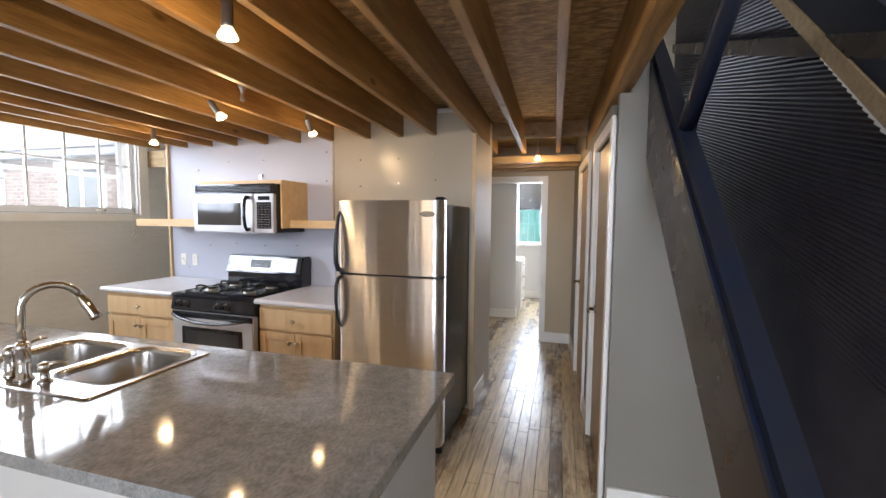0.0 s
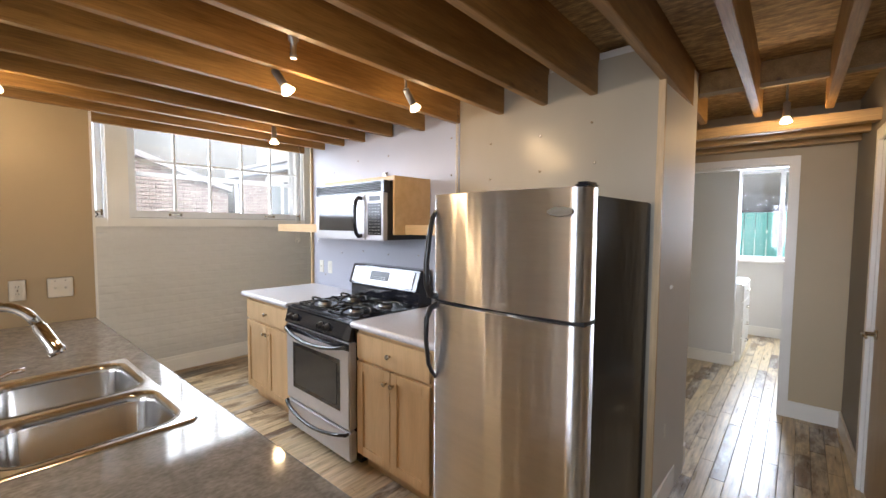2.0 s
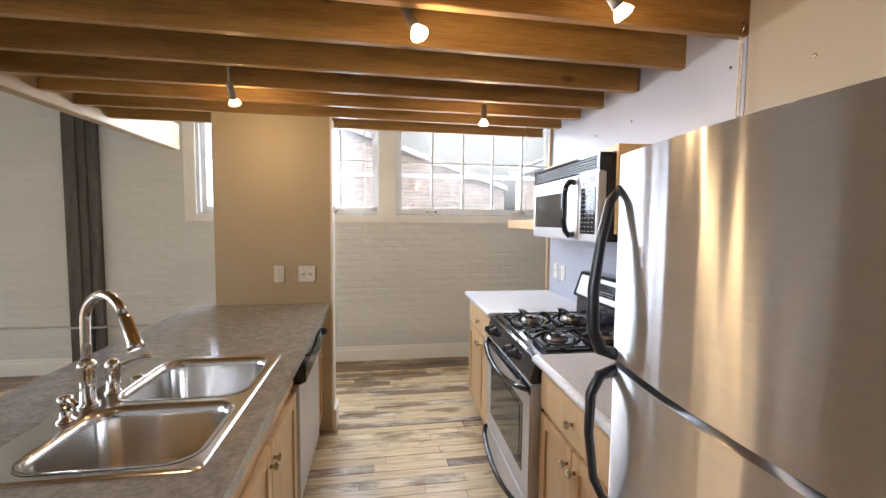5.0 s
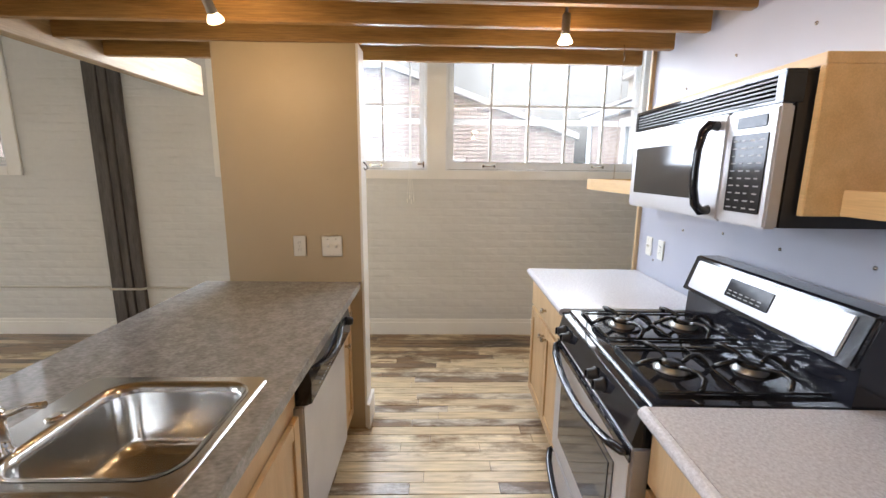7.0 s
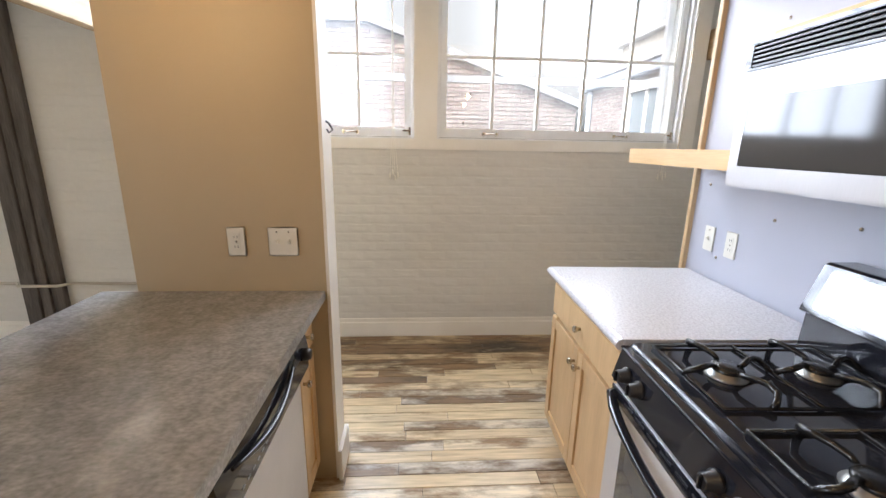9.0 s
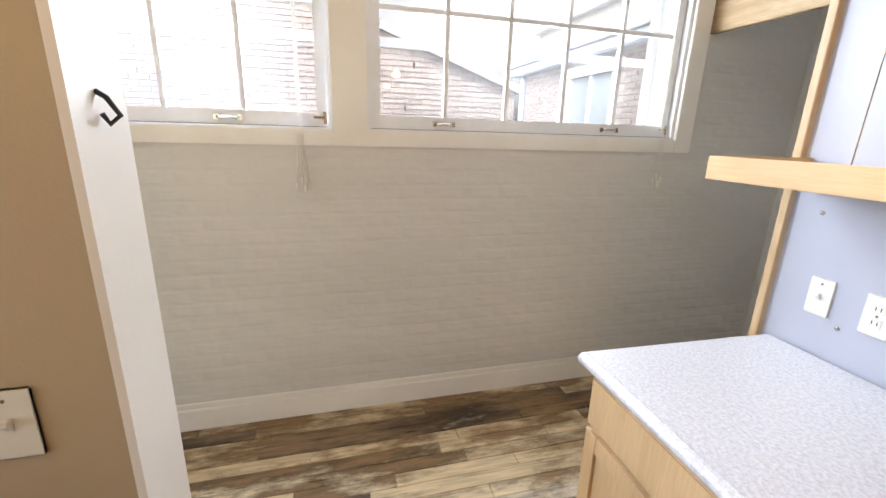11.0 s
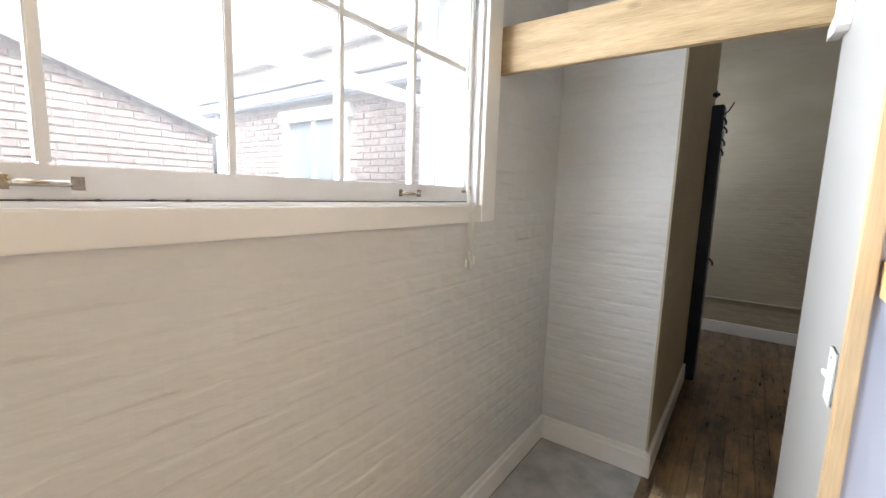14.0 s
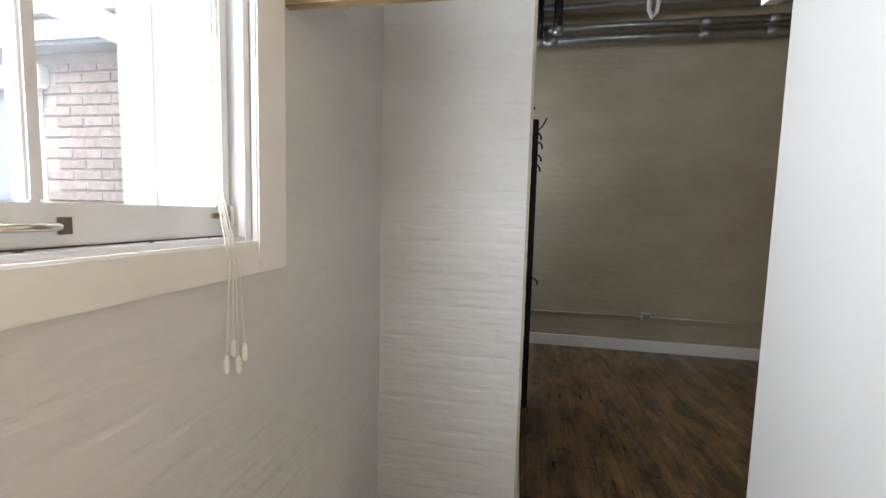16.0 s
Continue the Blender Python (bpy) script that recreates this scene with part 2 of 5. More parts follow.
def glass_mat(name, veil_least, veil_most):
    m = bpy.data.materials.new(name)
    m.use_nodes = True
    nt = m.node_tree
    N, L = nt.nodes, nt.links
    t, g, x, f = N.new("ShaderNodeBsdfTransparent"), N.new("ShaderNodeBsdfGlossy"), N.new("ShaderNodeMixShader"), N.new("ShaderNodeLayerWeight")
    g.inputs["Roughness"].default_value = 0.02
    p, q = N.new("ShaderNodeMath"), N.new("ShaderNodeMath")
    p.operation, p.inputs[1].default_value = "POWER", 5.0
    q.operation, q.inputs[1].default_value, q.inputs[2].default_value = "MULTIPLY_ADD", 0.7, 0.04
    L.new(f.outputs["Facing"], p.inputs[0])
    L.new(p.outputs[0], q.inputs[0])
    L.new(q.outputs[0], x.inputs[0])
    L.new(t.outputs[0], x.inputs[1])
    L.new(g.outputs[0], x.inputs[2])
    # whitish haze over the view, put into the glass as a translucent film
    veil, y, n, r, tc = N.new("ShaderNodeBsdfTranslucent"), N.new("ShaderNodeMixShader"), N.new("ShaderNodeTexNoise"), N.new("ShaderNodeMapRange"), N.new("ShaderNodeTexCoord")
    n.inputs["Scale"].default_value = 4.0
    r.inputs[3].default_value, r.inputs[4].default_value = veil_least, veil_most
    L.new(tc.outputs["Object"], n.inputs[0])
    L.new(n.outputs[0], r.inputs[0])
    L.new(r.outputs[0], y.inputs[0])
    L.new(x.outputs[0], y.inputs[1])
    L.new(veil.outputs[0], y.inputs[2])
    L.new(y.outputs[0], N["Material Output"].inputs[0])
    return m


# the first glass carries the added haze, the second hardly any
M_glass = glass_mat("hazed_window_glass", 0.012, 0.021)
M_clear = glass_mat("window_glass", 0.001, 0.003)


def plank_mat():
    """Worn strip flooring: straw, grey and brown boards, with dark stains that run along them."""
    m = bpy.data.materials.new("worn_floor_boards")
    m.use_nodes = True
    nt = m.node_tree
    N, L = nt.nodes, nt.links
    b = N["Principled BSDF"]
    geo = N.new("ShaderNodeNewGeometry")
    mp = N.new("ShaderNodeMapping")
    mp.inputs["Scale"].default_value = (9, 0.8, 1)
    L.new(geo.outputs["Position"], mp.inputs[0])
    fine = N.new("ShaderNodeTexNoise")
    fine.inputs["Scale"].default_value, fine.inputs["Detail"].default_value = 6, 9
    L.new(mp.outputs[0], fine.inputs[0])
    mp2 = N.new("ShaderNodeMapping")
    mp2.inputs["Scale"].default_value = (3.2, 1.0, 1)
    L.new(geo.outputs["Position"], mp2.inputs[0])
    broad = N.new("ShaderNodeTexNoise")
    broad.inputs["Scale"].default_value, broad.inputs["Detail"].default_value, broad.inputs["Roughness"].default_value = 2.2, 8, 0.68
    L.new(mp2.outputs[0], broad.inputs[0])
    oi = N.new("ShaderNodeObjectInfo")
    gi = N.new("ShaderNodeMath")
    gi.operation = "ADD"
    L.new(oi.outputs["Random"], gi.inputs[0])
    L.new(geo.outputs["Random Per Island"], gi.inputs[1])
    fr = N.new("ShaderNodeMath")
    fr.operation = "FRACT"
    L.new(gi.outputs[0], fr.inputs[0])
    tone = N.new("ShaderNodeValToRGB")
    e = tone.color_ramp.elements
    e[0].color, e[1].color = (0.53, 0.41, 0.25, 1), (0.5, 0.455, 0.4, 1)
    for p, c in ((0.25, (0.63, 0.51, 0.32, 1)), (0.5, (0.53, 0.42, 0.27, 1)), (0.75, (0.66, 0.55, 0.37, 1))):
        e.new(p).color = c
    L.new(fr.outputs[0], tone.inputs[0])
    gr = N.new("ShaderNodeMapRange")
    gr.inputs[1].default_value, gr.inputs[2].default_value, gr.inputs[3].default_value, gr.inputs[4].default_value = 0.3, 0.7, 0.76, 1.3
    L.new(fine.outputs[0], gr.inputs[0])
    sc = N.new("ShaderNodeVectorMath")
    sc.operation = "SCALE"
    L.new(tone.outputs[0], sc.inputs[0])
    L.new(gr.outputs[0], sc.inputs["Scale"])
    st = N.new("ShaderNodeValToRGB")
    st.color_ramp.elements[0].position, st.color_ramp.elements[1].position = 0.54, 0.68
    off = N.new("ShaderNodeMath")
    off.operation = "MULTIPLY_ADD"
    off.inputs[1].default_value, off.inputs[2].default_value = 0.3, -0.15
    L.new(fr.outputs[0], off.inputs[0])
    # the boards are darker along the outer wall and in the back room
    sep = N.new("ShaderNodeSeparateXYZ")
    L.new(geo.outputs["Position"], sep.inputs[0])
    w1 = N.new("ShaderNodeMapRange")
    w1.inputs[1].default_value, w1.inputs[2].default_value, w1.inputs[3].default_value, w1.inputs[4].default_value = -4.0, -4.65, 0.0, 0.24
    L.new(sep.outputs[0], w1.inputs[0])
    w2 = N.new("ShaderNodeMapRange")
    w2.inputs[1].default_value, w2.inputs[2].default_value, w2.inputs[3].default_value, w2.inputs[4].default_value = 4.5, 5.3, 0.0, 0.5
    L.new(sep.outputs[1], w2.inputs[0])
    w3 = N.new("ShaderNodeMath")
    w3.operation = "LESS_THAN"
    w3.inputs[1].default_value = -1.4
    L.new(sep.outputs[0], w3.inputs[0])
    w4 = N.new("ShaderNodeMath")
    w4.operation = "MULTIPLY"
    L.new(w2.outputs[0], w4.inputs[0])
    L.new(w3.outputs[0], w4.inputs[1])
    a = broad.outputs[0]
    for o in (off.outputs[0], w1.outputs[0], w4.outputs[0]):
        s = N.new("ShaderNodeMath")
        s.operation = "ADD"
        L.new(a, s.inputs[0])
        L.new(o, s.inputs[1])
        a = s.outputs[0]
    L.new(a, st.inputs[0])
    x = N.new("ShaderNodeMix")
    x.data_type = "RGBA"
    L.new(st.outputs[0], x.inputs[0])
    L.new(sc.outputs[0], x.inputs[6])
    dark_tone = N.new("ShaderNodeVectorMath")
    dark_tone.operation = "MULTIPLY"
    dark_tone.inputs[1].default_value = (0.3, 0.225, 0.165)
    L.new(sc.outputs[0], dark_tone.inputs[0])
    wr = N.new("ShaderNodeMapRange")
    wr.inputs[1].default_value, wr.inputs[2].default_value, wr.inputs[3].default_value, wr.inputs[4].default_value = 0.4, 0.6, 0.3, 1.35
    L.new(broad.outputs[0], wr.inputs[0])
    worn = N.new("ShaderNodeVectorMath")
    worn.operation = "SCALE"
    L.new(dark_tone.outputs[0], worn.inputs[0])
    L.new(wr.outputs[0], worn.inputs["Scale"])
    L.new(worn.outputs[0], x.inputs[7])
    L.new(x.outputs[2], b.inputs["Base Color"])
    rr = N.new("ShaderNodeMapRange")
    rr.inputs[3].default_value, rr.inputs[4].default_value = 0.2, 0.42
    L.new(fine.outputs[0], rr.inputs[0])
    L.new(rr.outputs[0], b.inputs["Roughness"])
    bu = N.new("ShaderNodeBump")
    bu.inputs["Strength"].default_value, bu.inputs["Distance"].default_value = 0.25, 0.003
    L.new(fine.outputs[0], bu.inputs["Height"])
    L.new(bu.outputs[0], b.inputs["Normal"])
    return m


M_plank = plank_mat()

# ---- builders ----


def box(bm, x0, y0, z0, x1, y1, z1, bevel=0.0, seg=2):
    c = [(x0, y0, z0), (x1, y0, z0), (x1, y1, z0), (x0, y1, z0), (x0, y0, z1), (x1, y0, z1), (x1, y1, z1), (x0, y1, z1)]
    v = [bm.verts.new(p) for p in c]
    fs = [bm.faces.new([v[i] for i in f]) for f in ((3, 2, 1, 0), (4, 5, 6, 7), (0, 1, 5, 4), (1, 2, 6, 5), (2, 3, 7, 6), (3, 0, 4, 7))]
    if bevel:
        bmesh.ops.bevel(bm, geom=list({e for f in fs for e in f.edges}), offset=bevel, segments=seg, affect="EDGES", clamp_overlap=True)
    return bm


def boxes(*bs, bevel=0.0):
    bm = bmesh.new()
    for b in bs:
        box(bm, *b, bevel=bevel)
    return bm


def tube(bm, pts, r, n=10, flat=1.0):
    """A round bar along points; flat squashes it sideways. r may be a list."""
    pts = [Vector(p) for p in pts]
    rs = r if isinstance(r, (list, tuple)) else [r] * len(pts)
    rings, side = [], None
    for i, p in enumerate(pts):
        a = (pts[min(i + 1, len(pts) - 1)] - pts[max(i - 1, 0)]).normalized()
        if side is None:
            side = a.orthogonal().normalized()
        side = (side - a * side.dot(a)).normalized()
        up = a.cross(side)
        rings.append([bm.verts.new(p + rs[i] * (math.cos(2 * math.pi * k / n) * side + flat * math.sin(2 * math.pi * k / n) * up)) for k in range(n)])
    for a, b in zip(rings, rings[1:]):
        for k in range(n):
            bm.faces.new((a[k], a[(k + 1) % n], b[(k + 1) % n], b[k])).smooth = True
    bm.faces.new(rings[0][::-1])
    bm.faces.new(rings[-1])
    return bm


def bar(pts, r, n=10):
    return tube(bmesh.new(), pts, r, n)


def lathe(bm, profile, n=20, at=(0, 0, 0), axis="Z"):
    """A turned shape from (radius, height) pairs, along an axis."""
    at = Vector(at)
    turn = {"Z": lambda r, a, h: Vector((r * math.cos(a), r * math.sin(a), h)), "Y": lambda r, a, h: Vector((r * math.cos(a), h, r * math.sin(a))), "X": lambda r, a, h: Vector((h, r * math.cos(a), r * math.sin(a)))}[axis]
    rings = [[bm.verts.new(at + turn(max(r, 1e-4), 2 * math.pi * k / n, h)) for k in range(n)] for r, h in profile]
    for a, b in zip(rings, rings[1:]):
        for k in range(n):
            bm.faces.new((a[k], a[(k + 1) % n], b[(k + 1) % n], b[k])).smooth = True
    bm.faces.new(rings[0][::-1])
    bm.faces.new(rings[-1])
    bmesh.ops.recalc_face_normals(bm, faces=bm.faces)
    return bm


def turned(profile, n=20, at=(0, 0, 0), axis="Z"):
    return lathe(bmesh.new(), profile, n, at, axis)


def prism(bm, outline, axis, a, b):
    """A flat outline (pairs) pushed from a to b along an axis."""
    put = {"X": lambda p, h: (h, p[0], p[1]), "Y": lambda p, h: (p[0], h, p[1]), "Z": lambda p, h: (p[0], p[1], h)}[axis]
    lo, hi = [bm.verts.new(put(p, a)) for p in outline], [bm.verts.new(put(p, b)) for p in outline]
    n = len(outline)
    for k in range(n):
        bm.faces.new((lo[k], lo[(k + 1) % n], hi[(k + 1) % n], hi[k]))
    bm.faces.new(lo[::-1])
    bm.faces.new(hi)
    bmesh.ops.recalc_face_normals(bm, faces=bm.faces)
    return bm


def mesh_of(name, bm, material):
    me = bpy.data.meshes.new(name)
    bm.to_mesh(me)
    bm.free()
    me.materials.append(material)
    return me


def part(name, bm, material, parent, label=""):
    ob = new(name, mesh_of(name, bm, material))
    ob.parent = parent
    return tagged(ob, label)


def thing(name, m, label, category, group=""):
    ob = new(name)
    ob.empty_display_size = 0.1
    ob.matrix_world = m
    return tagged(ob, label, category, group)


def solid(name, bm, material, label, category, m=None, group=""):
    ob = new(name, mesh_of(name, bm, material))
    if m is not None:
        ob.matrix_world = m
    return tagged(ob, label, category, group)


def setting(name, bm, material, m=None, label=""):
    ob = new(name, mesh_of(name, bm, material))
    if m is not None:
        ob.matrix_world = m
    return tagged(ob, label, kind="structure")


def at(x, y, z=0.0, rz=0.0):
    return pose(x, y, z, 0, 0, rz)


K = at(-3.5, 3.27, 0, -2)          # the kitchen run: along x, its wall at y = 0
HALL = at(0.34, 2.45, 0, 2)        # the passage: its east wall at x = 0

# ---- the shell ----
TOP = 4.0
setting("subfloor", boxes((-5.2, -6, -0.12, 4.0, 8.6, -0.014)), M_floorbase)
WIN = ((-3.45, -1.78), (0.12, 1.885), (2.04, 3.86))
bm = boxes((-5.2, -6, 0, XW, 4.78, 1.55), (-5.2, -6, 3.15, XW, 4.78, TOP))
ys = [-6.0] + [v for w in WIN for v in w] + [4.78]
for a, b in zip(ys[::2], ys[1::2]):
    box(bm, -5.2, a, 1.55, XW, b, 3.15)
wall_west = setting("wall_west", bm, M_brickpaint, label="brick wall painted warm white")
wall_return = setting("wall_return", boxes((-5.2, 4.78, 0, -4.212, 6.72, TOP)), M_brickpaint, label="white painted brick return of the outer wall")
# white brick: the tan is the back room's warm light put into its colour
wall_return_side = setting("wall_return_side", boxes((-4.212, 4.78, 0, -4.2, 6.72, TOP)), M_brick_tan_warmlit, label="white painted brick side of the return, warm light put into its colour")
# unseen wall; its opening and window are added to brighten the back room
setting("wall_back_west", boxes((-5.4, 6.72, 0, -5.2, 6.8, TOP), (-5.4, 8.0, 0, -5.2, 8.5, TOP), (-5.4, 6.8, 0, -5.2, 8.0, 1.5), (-5.4, 6.8, 2.9, -5.2, 8.0, TOP)), M_brick_tan_warmlit)
setting("added_back_window", boxes((-5.32, 6.8, 1.5, -5.28, 6.85, 2.9), (-5.32, 7.95, 1.5, -5.28, 8.0, 2.9), (-5.32, 7.38, 1.5, -5.28, 7.42, 2.9), (-5.32, 6.85, 1.5, -5.28, 7.38, 1.55), (-5.32, 7.42, 1.5, -5.28, 7.95, 1.55), (-5.32, 6.85, 2.85, -5.28, 7.38, 2.9), (-5.32, 7.42, 2.85, -5.28, 7.95, 2.9)), M_sash)
wall_north = setting("wall_north", boxes((-5.4, 8.31, 0, -1.35, 8.5, TOP)), M_brick_tan_warmlit, label="brick wall painted tan")
setting("wall_back_east", boxes((-1.35, 5.4, 0, -1.2, 8.5, TOP), (-1.35, 3.95, 0, -1.2, 5.4, TOP)), M_tan)
# unseen wall; its opening and window are added to let the fill light in
setting("wall_south", boxes((-5.2, -6.2, 0, -3.1, -6, TOP), (2.3, -6.2, 0, 4.2, -6, TOP), (-3.1, -6.2, 0, 2.3, -6, 0.65), (-3.1, -6.2, 3.25, 2.3, -6, TOP)), M_wall)
setting("added_south_window", boxes(*[(-3.1 + 0.892 * k, -6.12, 0.65, -3.06 + 0.892 * k, -6.07, 3.25) for k in range(7)], *[(-3.06 + 0.892 * k, -6.115, z, -2.208 + 0.892 * k, -6.075, z + 0.04) for k in range(6) for z in (0.65, 1.93, 3.21)]), M_sash)
setting("wall_east", boxes((4.0, -6, 0, 4.2, 8.6, TOP)), M_wall)
setting("ceiling", boxes((-5.4, -6.2, TOP, 4.2, 8.6, TOP + 0.15)), M_ceil)
# stub wall at the end of the counter
setting("wall_stub", boxes((-3.515, 0.79, 0, -3.365, 1.535, 2.188)), M_tan, label="tan painted stub wall at the end of the counter")
setting("trim_stub", boxes((-3.52, 1.535, 0, -3.36, 1.548, 2.186)), M_trim)
setting("baseboard_stub", boxes((-3.54, 1.548, 0, -3.345, 1.566, 0.16), (-3.54, 0.79, 0, -3.52, 1.548, 0.16), bevel=0.003), M_trim)
# the thick partition behind the cooker
setting("wall_kitchen", boxes((-0.18, 0.012, 0, 2.94, 0.68, 2.40)), M_wall, K)
setting("wall_panel", boxes((-0.189, 0.0, 0, 1.69, 0.012, 2.36)), M_panel, K, "cool white wall board behind the cooker")
setting("wall_panel", boxes((1.694, 0.0, 0, 2.93, 0.012, 2.36)), M_cream, K, "cream wall board behind the fridge")
setting("wall_panel_edge", boxes((-0.215, -0.022, 0, -0.189, 0.012, 2.36), bevel=0.002), M_strip, K, "raw pine edge strip")
# same white paint as the walls, its colour dimmed against the window's light
setting("wall_partition_end", boxes((-3.704, 3.298, 0, -3.6, 4.0, 2.40)), M_wall_dimmed)
setting("wall_passage_west", boxes((-0.575, 3.172, 0, -0.56, 3.95, 2.34)), M_cream)
setting("trim_corner", boxes((-0.578, 3.148, 0.0, -0.548, 3.172, 2.34), bevel=0.002), M_strip, None, "pale wooden corner strip")
setting("baseboard", boxes((-0.56, 3.172, 0, -0.545, 3.955, 0.14), bevel=0.003), M_trim)
# end of the passage
bm = boxes((-0.085, 5.26, 0, 0.5, 5.38, 2.9), (-1.2, 5.26, 0, -0.80, 5.38, 2.9), (-0.80, 5.26, 2.01, -0.085, 5.38, 2.9))
setting("wall_passage_end", bm, M_tan)
setting("trim_doorway", boxes((-0.135, 5.235, 0, -0.068, 5.262, 2.065), (-0.87, 5.235, 0, -0.80, 5.262, 2.065), (-0.80, 5.235, 2.005, -0.135, 5.262, 2.065), (-0.135, 5.262, 0, -0.12, 5.38, 2.005), (-0.80, 5.262, 1.99, -0.135, 5.38, 2.005), bevel=0.003), M_trim)
setting("baseboard", boxes((-0.068, 5.243, 0, 0.27, 5.26, 0.13), bevel=0.003), M_trim)
# rooms past the passage
setting("wall_room", boxes((-1.2, 6.42, 0, -0.56, 6.56, 2.9)), M_wall)
setting("baseboard", boxes((-1.2, 6.4, 0, -0.545, 6.42, 0.13), (-0.56, 6.42, 0, -0.545, 6.56, 0.13), bevel=0.003), M_trim)
setting("wall_room_north", boxes((-1.2, 8.2, 0, -0.75, 8.4, 2.9), (0.25, 8.2, 0, 4, 8.4, 2.9), (-0.75, 8.2, 0, 0.25, 8.4, 1.05), (-0.75, 8.2, 2.3, 0.25, 8.4, 2.9)), M_wall)
setting("baseboard", boxes((-1.2, 8.18, 0, 1.5, 8.2, 0.13), bevel=0.003), M_trim)
setting("ceiling_room", boxes((-1.2, 5.38, 2.6, 1.5, 8.2, 2.7)), M_wall)
setting("wall_room_east", boxes((1.4, 5.26, 0, 1.52, 8.2, 2.9)), M_wall)
# passage east wall with two doors, and the wall under the stair
bm = boxes((0, -0.02, 2.0, 0.1, 2.82, 2.15), (0, 1.48, 2.15, 0.1, 2.82, 2.9), (0, 0.56, 0, 0.1, 1.0, 2.0), (0, 1.86, 0, 0.1, 2.82, 2.0))
setting("wall_passage_east", bm, M_grey, HALL)
setting("wall_stair", prism(bmesh.new(), [(0.352, 0), (1.04, 0), (0.515, 2.1), (0.49, 2.42), (0.405, 2.42), (0.405, 2.148), (0.352, 2.148)], "Y", 2.2, 2.256), M_grey, label="grey painted wall beside the stair")
setting("baseboard", boxes((0.36, 2.18, 0, 0.98, 2.2, 0.15), bevel=0.003), M_trim)


def casing(y0, y1, z1):
    """White casing round a door in the passage's east wall."""
    setting("trim_door", boxes((-0.02, y0 - 0.07, 0, 0.0, y0, z1 + 0.07), (-0.02, y1, 0, 0.0, y1 + 0.07, z1 + 0.07), (-0.02, y0, z1, 0.0, y1, z1 + 0.07), (0, y0 - 0.002, 0, 0.086, y0 + 0.015, z1 + 0.07), (0, y1 - 0.015, 0, 0.1, y1 + 0.002, z1), bevel=0.003), M_trim, HALL)


def flush_door(name, y0, y1):
    """A flush door, its lever on the far stile and hinges on the near one."""
    door = setting(name, boxes((0.012, y0 + 0.017, 0.008, 0.05, y1 - 0.017, 1.985), bevel=0.003), M_door, HALL, "tan flush wooden door, shut, with a lever handle")
    h = part("door_handle", turned([(0.028, 0.012), (0.028, 0.002), (0.012, 0.0), (0.011, -0.045)], 16, (0, y1 - 0.085, 0.93), "X"), M_nickel, door, "satin nickel lever")
    part("lever", bar([(-0.042, y1 - 0.085, 0.93), (-0.045, y1 - 0.12, 0.932), (-0.043, y1 - 0.2, 0.928)], [0.01, 0.009, 0.007]), M_nickel, h)
    for z in (0.25, 1.0, 1.78):
        part("hinge", boxes((-0.004, y0 + 0.004, z - 0.05, 0.012, y0 + 0.03, z + 0.05), bevel=0.002), M_nickel, door)


casing(-0.12, 0.56, 1.99)
flush_door("door_1", -0.12, 0.56)
casing(1.0, 1.86, 1.99)
flush_door("door_2", 1.0, 2.0 - 0.14)
setting("baseboard", boxes((-0.015, 0.63, 0, 0.0, 0.93, 0.13), (-0.015, 1.93, 0, 0.0, 2.8, 0.13), bevel=0.003), M_trim, HALL)
setting("baseboard_west", boxes((XW, -6, 0, XW + 0.022, 4.78, 0.122), (XW, -6, 0.122, XW + 0.013, 4.78, 0.155), (XW + 0.022, 4.758, 0, -4.2, 4.78, 0.122), (XW + 0.013, 4.767, 0.122, -4.2, 4.78, 0.155), bevel=0.004), M_trim)
setting("baseboard_return", boxes((-4.2, 4.758, 0, -4.178, 6.44, 0.15), bevel=0.004), M_trim)
setting("baseboard_north", boxes((-5.2, 8.288, 0, -1.35, 8.31, 0.14), bevel=0.004), M_trim)

# ---- loft over the kitchen ----
J = at(-1.78, 3.2, 0, 0.7)
JX = (2.155, 1.84, 1.515, 1.225, 0.885, 0.60, 0.305, -0.05, -0.38, -0.72, -1.05, -1.33, -1.62, -1.96)
for i, x in enumerate(JX):
    if i == 0:
        setting("joist", boxes((x - 0.065, -3.2, 2.15, x - 0.023, 0.72, 2.42), (x - 0.018, -3.2, 2.17, x + 0.025, 0.72, 2.42), bevel=0.003), M_joist, J, "doubled fir edge joist of the loft")
    else:
        setting("joist", boxes((x - 0.02, -3.16, 2.19, x + 0.02, 1.04 if 0 < i < 4 else 0.03, 2.425), bevel=0.003), M_joist, J)
setting("deck", boxes((-2.0, -3.3, 2.425, 2.28, 0.7, 2.445)), M_osb, J, "strand board loft deck")
setting("deck_passage", boxes((-0.9, 3.9, 2.43, 0.45, 5.26, 2.45)), M_osb)
setting("header", boxes((-0.62, 3.93, 2.30, 0.34, 3.97, 2.425), bevel=0.003), M_joist)
setting("ledger", boxes((-0.60, 3.905, 2.275, 0.31, 3.929, 2.30), bevel=0.003), M_beam)
for y in (4.40, 4.74, 5.1):
    setting("joist", boxes((-0.9, y, 2.12, 0.34, y + 0.09, 2.19), bevel=0.003), M_fir)
setting("beam_south", boxes((-4.75, -0.075, 2.145, 0.45, 0.015, 2.38), bevel=0.004), M_beam, label="pale lumber beam carrying the loft")
setting("beam_north", boxes((XW, 3.985, 2.135, -3.72, 4.025, 2.335), bevel=0.004), M_beam, label="pale lumber beam across the window bay")
